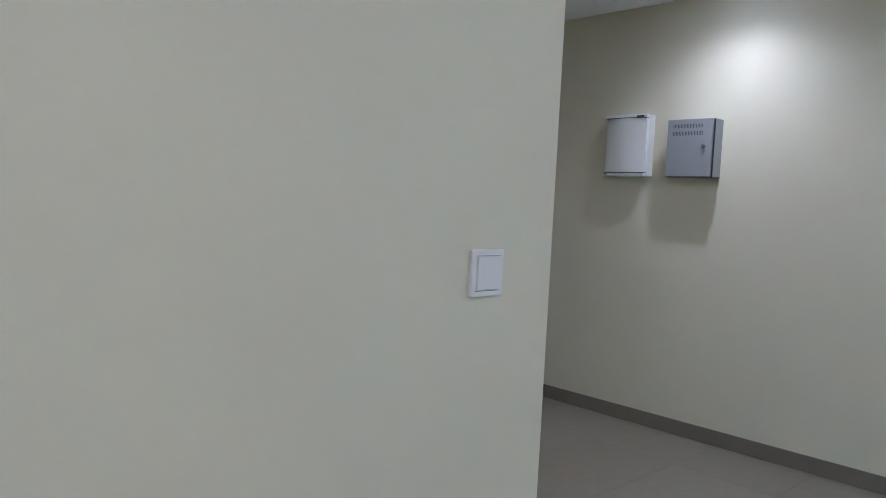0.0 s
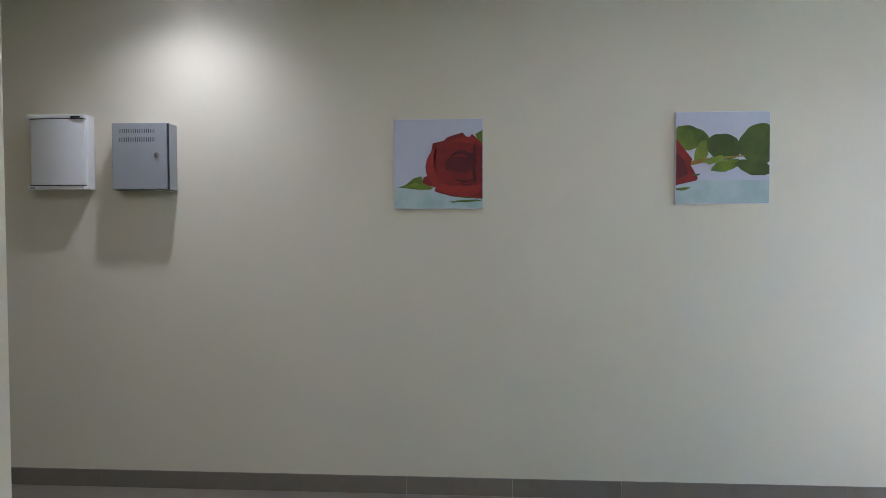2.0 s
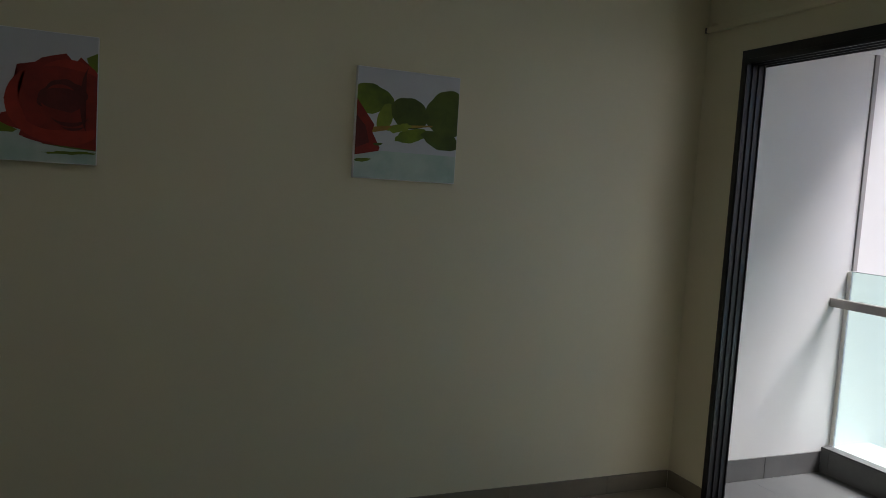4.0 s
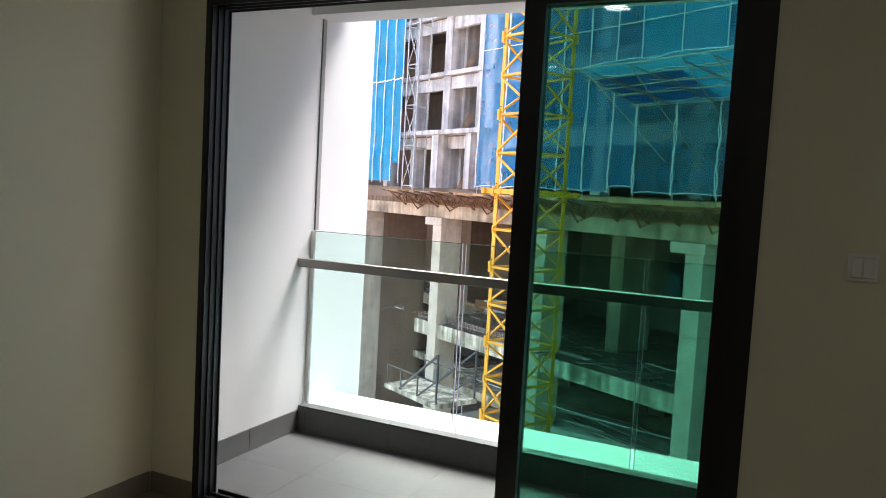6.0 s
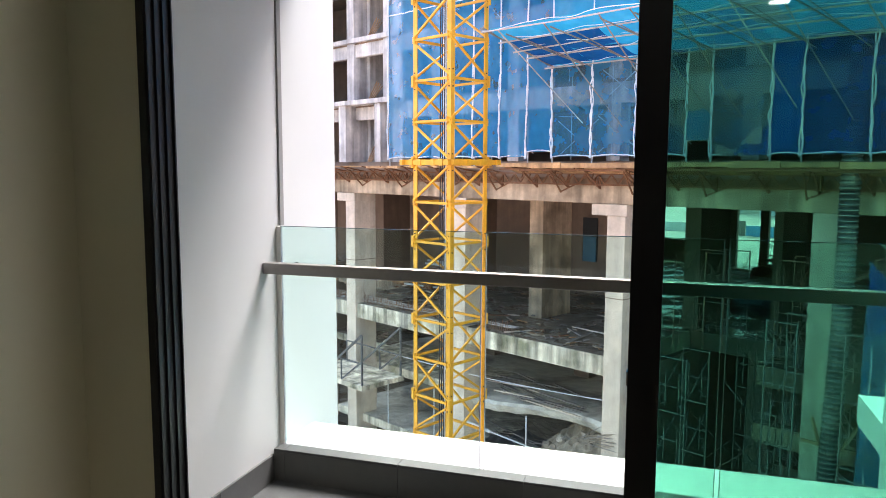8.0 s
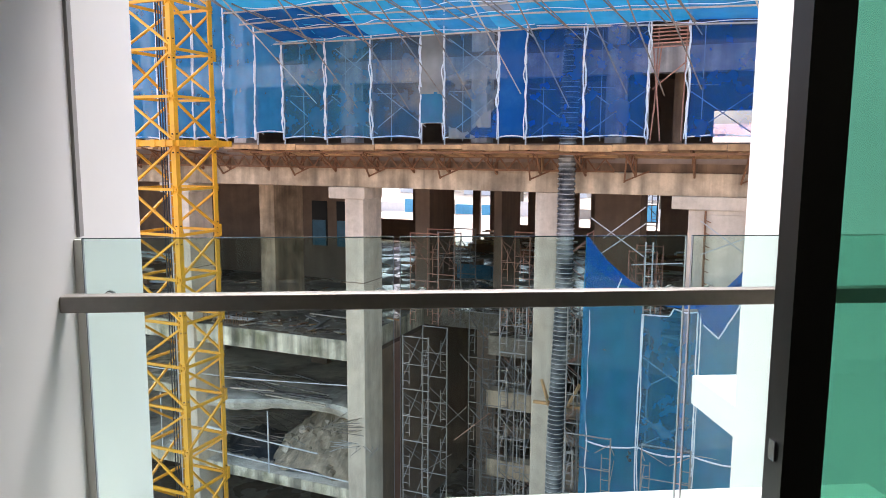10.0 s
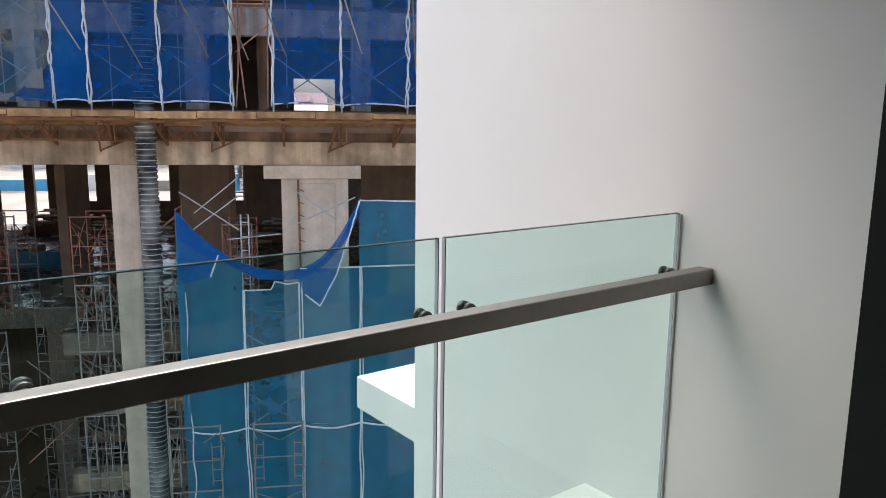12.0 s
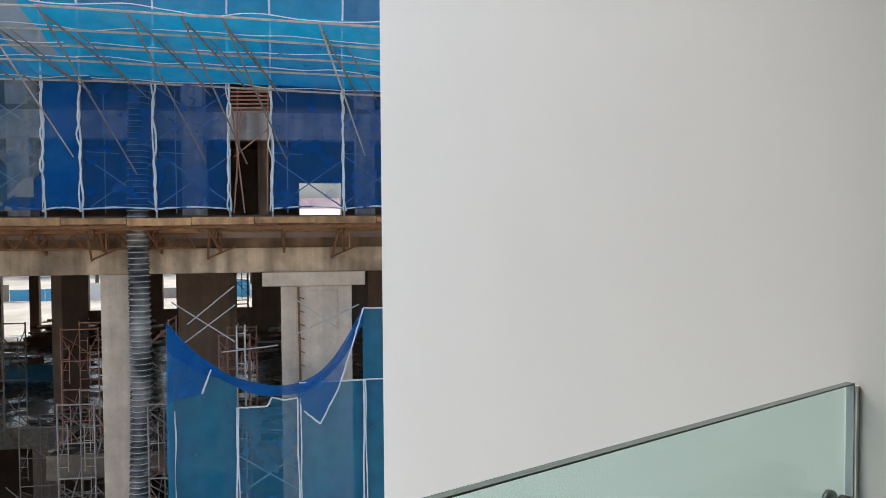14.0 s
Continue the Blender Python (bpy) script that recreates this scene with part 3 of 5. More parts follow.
canvas(0.222, 1.882, "square canvas print of rose stem and round leaves", [
    ("leaf_print", blob(-0.19, 0.095, 0.10, 0.065, 0.04, 4, 0.0, seed=1, tip=0.12), INK_GREEN),
    ("leaf_print", blob(-0.11, 0.02, 0.035, 0.062, 0.05, 3, -0.35, seed=2), INK_LIME),
    ("leaf_print", blob(0.005, 0.045, 0.092, 0.07, 0.03, 4, -0.25, seed=3), INK_DKGREEN),
    ("leaf_print", blob(0.20, 0.06, 0.12, 0.105, 0.03, 4, 0.3, seed=2), INK_DKGREEN),
    ("leaf_print", blob(0.02, -0.055, 0.08, 0.03, 0.06, 5, 0.25, seed=4), INK_GREEN),
    ("leaf_print", blob(0.17, -0.065, 0.10, 0.042, 0.06, 4, -0.2, seed=2), INK_DKGREEN),
    ("stem_print", [(-0.17, -0.055), (-0.17, -0.03), (-0.05, -0.012), (0.12, 0.0), (0.12, -0.006), (-0.05, -0.028)], INK_STEM),
    ("leaf_print", blob(-0.04, -0.025, 0.055, 0.018, 0.12, 6, 0.25, seed=2), INK_LIME),
    ("petal", [(-0.25, 0.09), (-0.16, -0.02), (-0.17, -0.05), (-0.13, -0.12), (-0.135, -0.135), (-0.25, -0.16)], INK_RED),
    ("petal", [(-0.25, 0.02), (-0.2, -0.03), (-0.18, -0.1), (-0.25, -0.13)], INK_DEEP),
    ("leaf_print", blob(-0.14, -0.105, 0.022, 0.006, 0.1, 3, 0.1), INK_DKGREEN),
    ("reflection", blob(-0.21, -0.18, 0.04, 0.008, 0.1, 3, 0.1), INK_GREEN),
], 0.014)


# ceiling lamps: recessed square panels and one wall-washing downlight
def panel_lamp(x, y, watt):
    lamp = tagged(empty("ceiling_light", pose(x, y, CZ)), "recessed square white LED ceiling panel, lit", "ceiling light", "ceiling lights")
    bm = bmesh.new()
    for a, b, c, d in ((-0.09, 0.09, 0.075, 0.09), (-0.09, 0.09, -0.09, -0.075), (-0.09, -0.075, -0.075, 0.075), (0.075, 0.09, -0.075, 0.075)):
        box(bm, a, b, c, d, -0.008, -0.0005)
    part("frame", bm, SWITCH, lamp)
    boxpart("diffuser", (-0.0745, 0.0745, -0.0745, 0.0745, -0.006, -0.001), LAMP_GLOW, lamp, "glowing diffuser")
    light = new("lamp_light", bpy.data.lights.new("lamp_light", "AREA"))
    light.data.size, light.data.energy, light.data.color = 0.15, watt, (1.0, 0.95, 0.83)
    light.matrix_world = pose(x, y, CZ - 0.012)
    light.parent = lamp
    light.matrix_parent_inverse = lamp.matrix_world.inverted()


SPOT_WATT = 1.5
LAMP_GLOW = glow("lamp_glow", (0.95, 0.98, 1.0), 3.5)
# First two panels placed from reflections; the last two are added, unseen fill lamps.
for x, y, watt in ((3.19, 0.96, 0.07), (2.1, 3.06, 0.2), (0.3, 0.3, 0.38), (-2.0, 0.3, 0.38)):
    panel_lamp(x, y, watt)
lamp = tagged(empty("downlight", pose(4.3, 3.12, CZ)), "small round recessed downlight close to the wall, lit", "downlight")
bm = bmesh.new()
for k in range(24):
    a, b = math.tau * k / 24, math.tau * (k + 1) / 24
    q = [bm.verts.new((r * math.cos(t), r * math.sin(t), z)) for t in (a, b) for r, z in ((0.055, -0.001), (0.055, -0.006), (0.043, -0.004))]
    bm.faces.new((q[0], q[3], q[4], q[1]))
    bm.faces.new((q[1], q[4], q[5], q[2]))
part("ring", bm, SWITCH, lamp)
bm = bmesh.new()
tube(bm, (0, 0, -0.002), (0, 0, -0.0035), 0.043, 24)
part("lens", bm, LAMP_GLOW, lamp, "glowing lens")
spot = new("downlight_beam", bpy.data.lights.new("downlight_beam", "SPOT"))
spot.data.energy, spot.data.spot_size, spot.data.spot_blend, spot.data.shadow_soft_size, spot.data.color = SPOT_WATT, radians(140), 1.0, 0.04, (0.97, 0.97, 0.95)
spot.matrix_world = pose(4.3, 3.12, CZ - 0.015)
spot.parent = lamp
spot.matrix_parent_inverse = lamp.matrix_world.inverted()

# ---- the building site over the way ----
# Its own axes: s along the face, d out of the face towards the flat, z up.
FACE = pose(5.3, -24.0, -0.05, 0, 0, -28)
rng = random.Random(7)


def site(name, label, category, group=""):
    return tagged(empty(name, FACE), label, category, group)


def sag_sheet(bm, s0, s1, z0, z1, d, amp, seed, nx=10, nz=12, top=None, lean=0.0):
    """A hanging cloth with soft folds; top(k) gives its upper edge where that is not level."""
    g = []
    for i in range(nx + 1):
        u = i / nx
        zt = top(u) if top else z1
        col = []
        for j in range(nz + 1):
            v = j / nz
            s, z = s0 + (s1 - s0) * u, z0 + (zt - z0) * v
            edge = math.sin(math.pi * u)
            w = amp * edge * (noise.noise((s * 1.7, z * 0.45, seed)) + 0.5 * noise.noise((s * 4.5, z * 1.2, seed + 9)))
            col.append(bm.verts.new((s, d + w + lean * v, z)))
        g.append(col)
    for i in range(nx):
        for j in range(nz):
            bm.faces.new((g[i][j], g[i + 1][j], g[i + 1][j + 1], g[i][j + 1]))


def hem(bm, a, b, r, wob, seed, steps=14, sag=0.0, twist=0.0):
    """A bunched white hem or rope from a to b."""
    a, b = Vector(a), Vector(b)
    pts = []
    for k in range(steps + 1):
        t = k / steps
        p = a.lerp(b, t)
        p += Vector((noise.noise((t * 9, seed, 0)), noise.noise((t * 9, seed, 5)), 0.4 * noise.noise((t * 9, seed, 8)))) * wob
        p.z -= sag * math.sin(math.pi * t)
        p.x += twist * math.sin(t * 13 + seed * 0.3) * (0.4 + 1.2 * abs(noise.noise((t * 4, seed, 2))))
        pts.append(p)
    for k in range(steps):
        q = r * (0.75 + 0.6 * abs(noise.noise((k * 0.9, seed, 3))))
        tube(bm, pts[k], pts[k + 1], q, 5, r * (0.75 + 0.6 * abs(noise.noise(((k + 1) * 0.9, seed, 3)))))


FLOOR1, FLOOR2, BACK = 1.85, -4.62, -27.0
LEVELS = [1.85, 4.45, 7.2, 9.95, 12.7, 15.45, 18.2]
bld = site("unfinished_building", "raw concrete building shell under construction, open podium", "building")
bp = lambda name, dims, m, label="", bevel=0.0: boxpart(name, dims, m, bld, label, bevel)
# podium: edge beam, decks
bp("edge_beam", (-24, 34, -0.6, 0.0, 0.46, 1.06), CONC, "stained concrete edge beam", 0.02)
bp("fascia", (-24, 34, -0.6, -0.1, 1.0601, 1.43), CONC_STAIN_SHADE, "brown-stained concrete fascia, darkened for the deck's shade")
# Deck, beams and inner walls carry the under-deck shade in their colour.
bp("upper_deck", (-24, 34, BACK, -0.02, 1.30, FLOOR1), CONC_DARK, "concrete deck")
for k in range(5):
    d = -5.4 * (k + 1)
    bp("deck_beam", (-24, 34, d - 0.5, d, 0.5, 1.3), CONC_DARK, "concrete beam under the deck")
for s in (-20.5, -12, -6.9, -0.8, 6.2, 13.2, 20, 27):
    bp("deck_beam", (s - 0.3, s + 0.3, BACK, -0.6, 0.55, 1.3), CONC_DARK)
bp("podium_floor", (-0.52, 14.8, -6.0, -0.1, -5.3, FLOOR2), MOSSY, "wet podium slab with a green-stained edge", 0.02)
bp("podium_floor", (-24, 34, BACK, -6.0, -5.3, FLOOR2 - 0.004), CONC_WET, "wet podium slab")
bp("podium_floor", (-24, -4.4, -6.0, -2.8, -5.3, FLOOR2 - 0.004), CONC_WET)
bp("slab_topping", (-0.48, 14.75, -6.0, -0.16, FLOOR2, FLOOR2 + 0.006), CONC_WET, "wet dark slab surface")
# front columns with capitals
for s, w, dep, m in ((-0.49, 0.67, 1.2, CONC_LIGHT), (6.55, 0.67, 1.2, CONC_LIGHT), (13.5, 0.67, 1.2, CONC_LIGHT), (20.5, 0.7, 1.2, CONC_LIGHT), (27.5, 0.7, 1.2, CONC_LIGHT), (-18.4, 0.9, 1.2, CONC)):
    col = bp("column", (s - w, s, -dep, 0.03, -15, 0.46), m, "pale square concrete column", 0.02)
    boxpart("capital", (s - w - 0.09, s + 0.56, -dep + 0.12, 0.1, 0.09, 0.459), m, col, "widened column head", 0.02)
    boxpart("pour_joint", (s - w - 0.004, s + 0.004, -dep, 0.034, -2.62, -2.59), CONC_DARK, col)
bp("column", (-7.40, -6.75, -1.3, -0.02, -15, 0.458), CONC_LIGHT, "pale concrete column behind the chute", 0.02)
wallcol = bp("wall_column", (-12.65, -10.93, -0.75, 0.02, -15, 0.12), CONC_LIGHT, "wide board-marked concrete pier", 0.02)
boxpart("capital", (-12.98, -10.5, -0.8, 0.12, 0.12, 0.46), CONC_LIGHT, wallcol, "pier head", 0.02)
bm = bmesh.new()
tube(bm, (-11.38, 0.1, -2.2), (-11.36, 0.1, 0.1), 0.028)
for k in range(6):
    tube(bm, (-11.38, 0.09, -0.15 - 0.33 * k), (-11.5, 0.12, -0.2 - 0.33 * k), 0.016, 4)
part("rusty_rod", bm, RUST, wallcol, "rusty steel rod with ties")
boxpart("formwork_fin", (-12.3, -11.3, 0.0201, 0.06, -3.0, 0.0), CONC_LIGHT, wallcol, "shallow raised panel", 0.01)
# inner columns and piers; the deeper ones take a darker colour for the shade
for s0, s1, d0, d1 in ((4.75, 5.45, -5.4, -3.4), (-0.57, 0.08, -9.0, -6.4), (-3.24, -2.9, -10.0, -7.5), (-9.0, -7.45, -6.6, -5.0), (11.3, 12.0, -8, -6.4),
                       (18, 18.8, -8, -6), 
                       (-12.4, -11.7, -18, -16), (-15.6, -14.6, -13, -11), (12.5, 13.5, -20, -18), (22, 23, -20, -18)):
    bp("column", (s0, s1, d0, d1, FLOOR2, 0.5), CONC_DARK if d0 < -6 else CONC, "inner concrete column, deeper ones darkened for shade", 0.02)
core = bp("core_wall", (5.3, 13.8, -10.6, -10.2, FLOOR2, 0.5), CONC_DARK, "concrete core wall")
# Flat dark panels stand for the shade inside the doorways.
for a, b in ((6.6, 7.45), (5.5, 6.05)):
    boxpart("core_door", (a, b, -10.2, -10.14, -3.0, -0.82), DARK_GAP, core, "dark panel for a doorway's shade")
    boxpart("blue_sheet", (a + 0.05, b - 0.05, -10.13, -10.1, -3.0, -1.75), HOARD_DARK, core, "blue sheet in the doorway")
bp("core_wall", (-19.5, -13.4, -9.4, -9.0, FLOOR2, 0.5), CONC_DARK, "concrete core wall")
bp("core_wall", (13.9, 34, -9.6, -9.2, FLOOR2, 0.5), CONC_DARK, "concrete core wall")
# Added backing so the left wing's openings read dark instead of showing sky.
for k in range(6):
    bp("back_wall", (9.6, 34, -3.4, -3.2, LEVELS[k], LEVELS[k + 1] - 0.2), CONC_DARK, "backing wall added behind the left wing's openings")
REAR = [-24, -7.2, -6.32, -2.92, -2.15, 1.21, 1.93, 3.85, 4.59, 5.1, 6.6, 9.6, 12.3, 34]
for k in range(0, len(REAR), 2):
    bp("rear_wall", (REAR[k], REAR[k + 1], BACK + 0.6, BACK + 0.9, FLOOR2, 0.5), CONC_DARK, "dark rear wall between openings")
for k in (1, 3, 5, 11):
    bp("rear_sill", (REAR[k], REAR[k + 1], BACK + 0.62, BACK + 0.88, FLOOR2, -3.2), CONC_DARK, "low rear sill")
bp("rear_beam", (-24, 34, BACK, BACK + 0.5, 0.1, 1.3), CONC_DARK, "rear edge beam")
# lower levels
bp("lower_slab", (6.75, 14.8, -16, -1.2, -7.95, -7.55), MOSSY, "lower slab with a stained edge", 0.03)
bp("lower_slab", (-0.4, 6.75, -16, -4.4, -7.95, -7.55), MOSSY, "", 0.03)
bp("slab_topping", (-0.4, 14.75, -16, -4.4, -7.55, -7.544), MUD, "pale wet slab surface")
bp("lower_slab", (-0.45, 14.8, -14, -0.35, -10.3, -9.92), MOSSY, "third slab down, pale stained edge", 0.03)
bp("slab_topping", (-0.4, 14.75, -14, -0.4, -9.92, -9.914), MUD, "pale slab surface")
bp("lower_slab", (14.81, 19.8, -16, -3.6, -7.95, -7.55), MOSSY, "set-back slab with a stained edge", 0.03)
bp("slab_topping", (14.81, 19.8, -16, -3.65, -7.55, -7.544), CONC_WET, "wet dark slab surface")
# Pit slab, walls and basement columns have the pit's shade in their colour.
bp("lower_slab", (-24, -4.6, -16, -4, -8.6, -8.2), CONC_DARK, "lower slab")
bp("shear_wall", (-0.78, -0.5201, -14, -1.25, -12.6, -5.31), CONC_DARK, "shear wall beside the pit, darkened for shade")
bp("shear_wall", (19.85, 20.15, -4.2, -1.21, -12.6, 0.5), CONC_DARK, "dark concrete shear wall behind a column")
# Added blocker: keeps sky light out of the podium's far end.
bp("end_wall", (33.7, 34, -26, -1.0, -12.6, 0.5), CONC_DARK, "dark end wall added to block far light")
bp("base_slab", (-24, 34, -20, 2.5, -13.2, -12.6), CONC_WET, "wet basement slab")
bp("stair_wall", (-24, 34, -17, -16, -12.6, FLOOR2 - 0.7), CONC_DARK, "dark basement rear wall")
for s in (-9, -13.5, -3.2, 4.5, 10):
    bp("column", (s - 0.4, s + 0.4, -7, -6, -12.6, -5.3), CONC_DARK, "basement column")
for zz in (-6.9, -9.3):
    bp("tie_beam", (-8.0, -4.6, -2.6, -2.1, zz, zz + 0.6), CONC, "concrete tie beam", 0.02)
# upper storeys
SBAYS = (-22, -17.6, -13.0, -8.9, -5.0, -0.6, 3.6, 7.6)
for k, z in enumerate(LEVELS[1:]):
    bp("floor_slab", (-24, 34, -14, -0.02, z - 0.2, z), CONC_DARK, "concrete floor slab")
    bp("spandrel_beam", (-24, 9.6, -0.35, 0.0, z - 0.78, z - 0.12), FRAME_CONC, "pale spandrel beam", 0.01)
    for s in SBAYS:
        bp("upper_column", (s - 0.25, s + 0.25, -0.6, -0.03, LEVELS[k], z - 0.2), FRAME_CONC, "", 0.01)
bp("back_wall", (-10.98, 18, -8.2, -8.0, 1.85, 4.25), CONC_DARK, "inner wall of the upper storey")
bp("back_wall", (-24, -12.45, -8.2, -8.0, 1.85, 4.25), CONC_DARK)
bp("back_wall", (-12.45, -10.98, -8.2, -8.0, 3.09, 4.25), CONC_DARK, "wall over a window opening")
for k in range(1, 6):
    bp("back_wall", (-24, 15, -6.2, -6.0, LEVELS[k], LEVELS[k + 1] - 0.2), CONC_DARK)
# exposed bays of the left wing
for k in range(6):
    z0, z1 = LEVELS[k], LEVELS[k + 1]
    proud = 0.5 if k == 0 else 0.0
    for s0, s1, d1 in ((9.55, 9.9, 0.0), (10.35, 10.75, 0.05 + proud), (12.75, 13.25, 0.05 + proud), (15.35, 15.75, 0.0), (17.8, 18.2, 0.0), (21, 21.4, 0.0), (25, 25.4, 0)):
        bp("upper_column", (s0, s1, -0.7, d1, z0, z1), FRAME_CONC, "exposed concrete column", 0.015)
    bp("spandrel_beam", (9.6, 34, -0.3, -0.05, z1 - 0.75, z1 - 0.02), FRAME_CONC, "pale spandrel beam", 0.01)
    bp("slab_lip", (9.6, 34, -0.3, 0.16 + proud, z1 - 0.14, z1 + 0.06), FRAME_CONC, "thin slab edge", 0.01)
    bp("bay_wall", (10.75, 12.75, -2.2, -2.0, z0, z1 - 0.2), FRAME_CONC, "recessed bay wall")
    bp("bay_wall", (12.55, 12.75, -2.0, -0.7, z0, z1 - 0.2), FRAME_CONC)
    # Dark panels painted as the shade within the bay openings.
    bp("bay_opening", (10.8, 11.7, -2.0, -1.96, z0 + 0.1, z1 - 0.55), CONC_DARK, "dark panel for an opening's shade")
    bp("bay_opening", (13.7, 15.2, -2.6, -2.5, z0, z1 - 0.4), CONC_DARK, "dark panel for an opening's shade")
    bp("block_wall", (9.9, 10.35, -0.35, -0.12, z0, z1 - 0.75), BLOCKWORK, "white block infill")
    for s in (12.1, 12.3, 11.9):
        for q in range(3):
            bm = bmesh.new()
            tube(bm, (s, -2.0, z0 + 0.5 + 0.55 * q), (s, -1.985, z0 + 0.5 + 0.55 * q), 0.035, 6)
            part("tie_hole", bm, DARK_GAP, bld)

bay = site("bay_frames", "tube frames and leaning timber standing in the open bays", "scaffold")
for k in range(6):
    z0 = LEVELS[k]
    for s0, s1, d in ((11.0, 11.9, -1.2), (13.6, 14.6, -1.0), (11.3, 12.3, -1.6)):
        bm = bmesh.new()
        for x in (s0, s1):
            tube(bm, (x, d, z0), (x, d, z0 + 2.3), 0.024, 5)
        for z in (0.5, 1.2, 1.95):
            tube(bm, (s0, d, z0 + z), (s1, d, z0 + z), 0.02, 5)
        tube(bm, (s0, d + 0.02, z0 + 0.3), (s1, d + 0.02, z0 + 1.9), 0.018, 5)
        part("tube_frame", bm, PIPE, bay)
    bm = bmesh.new()
    for q in range(4):
        bar(bm, (12.0 + 0.09 * q, -0.3, z0 + 0.02), (11.75 + 0.12 * q, -0.75, z0 + 0.75 + 0.08 * q), 0.07, 0.03)
    part("timber", bm, PLANK, bay, "leaning formwork boards")
# formwork catch deck with planks on rusty brackets
deck = site("catch_deck", "timber formwork catch deck on rusty steel brackets", "platform")
for k in range(17):
    a = 3.0 - 1.35 * k
    bm = bmesh.new()
    vs = [(a - 1.33, 0.35, 1.44), (a, 0.35, 1.44), (a, 1.5, 1.72 + rng.uniform(-0.02, 0.02)), (a - 1.33, 1.5, 1.72 + rng.uniform(-0.02, 0.02))]
    lo = [bm.verts.new(v) for v in vs]
    hi = [bm.verts.new((v[0], v[1], v[2] + 0.05)) for v in vs]
    for q in range(4):
        bm.faces.new((lo[q], lo[(q + 1) % 4], hi[(q + 1) % 4], hi[q]))
    bm.faces.new(lo)
    bm.faces.new(hi)
    part("plank", bm, PLANK, deck)
    boxpart("edge_board", (a - 1.34, a - 0.01, 1.5, 1.54, 1.64 + rng.uniform(-0.03, 0.03), 1.79 + rng.uniform(-0.02, 0.015)), PLANK, deck)
for k in range(6):
    a = 16.2 - 2.0 * k
    bm = bmesh.new()
    box(bm, a - 1.95, a, 0.3, 1.3 + rng.uniform(-0.3, 0.25), 1.6 + rng.uniform(-0.05, 0.05), 1.68)
    part("plank", bm, PLANK, deck)
for k in range(26):
    s = 16.0 - 1.35 * k + rng.uniform(-0.15, 0.15)
    bm = bmesh.new()
    bar(bm, (s, 0.02, 1.42), (s, 1.48, 1.66), 0.05)
    bar(bm, (s, 0.02, 0.95), (s + rng.uniform(-0.2, 0.2), 1.15, 1.6), 0.045)
    bar(bm, (s, 0.03, 0.95), (s, 0.03, 1.42), 0.05)
    for q in range(3):
        bar(bm, (s, 0.03 + 0.35 * q, 1.42 + 0.06 * q), (s, 0.2 + 0.35 * q, 1.02 + 0.13 * q), 0.03)
    if k % 2:
        bar(bm, (s + 0.3, 0.04, 0.8), (s + 0.12, 0.9, 1.5), 0.045)
        bar(bm, (s - 0.35, 0.04, 1.1), (s + 0.3, 0.04, 0.82), 0.04)
    part("bracket", bm, RUST, deck, "rusty steel bracket")
    if k % 4 == 1 and s < -3:
        bm = bmesh.new()
        bar(bm, (s - 0.14, 0.3, 1.06), (s - 0.14, 0.34, 1.46), 0.2, 0.03)
        part("ply_offcut", bm, PLANK, deck, "orange-brown formwork ply")
for k in range(24):
    a = 3.0 - 0.92 * k
    bm = bmesh.new()
    bar(bm, (a, 1.38 + rng.uniform(-0.06, 0.06), 1.58 + rng.uniform(-0.04, 0.02)), (a - 1.3, 1.38 + rng.uniform(-0.06, 0.06), 1.58 + rng.uniform(-0.04, 0.02)), 0.07, 0.06)
    part("waling", bm, RUST, deck)
for k in range(17):
    s = 16.5 - 1.5 * k
    bm = bmesh.new()
    for q in range(3):
        bar(bm, (s - 0.5 * q, 0.25, 1.10), (s - 0.5 * q - 0.25, 0.25, 1.42), 0.04)
        bar(bm, (s - 0.5 * q - 0.25, 0.25, 1.42), (s - 0.5 * q - 0.5, 0.25, 1.10), 0.04)
    bar(bm, (s, 0.25, 1.08), (s - 1.5, 0.25, 1.08), 0.05)
    bar(bm, (s, 0.25, 1.43), (s - 1.5, 0.25, 1.43), 0.05)
    part("truss", bm, RUST, deck, "rusty lattice truss")

# scaffold with netting on the storey over the deck
POLES = [9.3, 7.7, 6.1, 4.6, 3.35, 2.13, 1.10, -0.44, -2.01, -3.60, -4.32, -5.93, -6.71, -8.29, -9.90, -10.85, -12.48, -14.1, -15.7, -17.3]
scr = site("netted_scaffold", "tube scaffold hung with blue safety netting", "scaffold")
for k, s in enumerate(POLES):
    bm = bmesh.new()
    tube(bm, (s, 0.92, 1.66), (s, 0.92, 4.9 if s < 1.2 else 19), 0.025)
    part("standard", bm, PIPE, scr)
    bm = bmesh.new()
    hem(bm, (s, 1.0, 1.93), (s, 1.0, 4.8 if s < 1.2 else 19), 0.028, 0.05, k + 0.3, 30 if s < 1.2 else 60, 0.0, 0.034)
    part("net_hem", bm, ROPE, scr)
    bm = bmesh.new()
    hem(bm, (s + 0.01, 1.02, 1.93), (s + 0.01, 1.02, 4.8), 0.022, 0.06, k + 40.3, 30, 0.0, -0.036)
    part("net_hem", bm, ROPE, scr, "bunched white net hem")
KINDS = [NET_HAZE, NET_HAZE, NET_HAZE, NET_HAZE, NET_SKY, NET_SKY, NET_TEAL, NET_TEAL, NET_MIX, NET_GREY, NET_MIX, NET_STRONG, NET_BLUE, NET_BLUE, None, NET_BLUE, NET_BLUE, NET_BLUE, NET_BLUE]
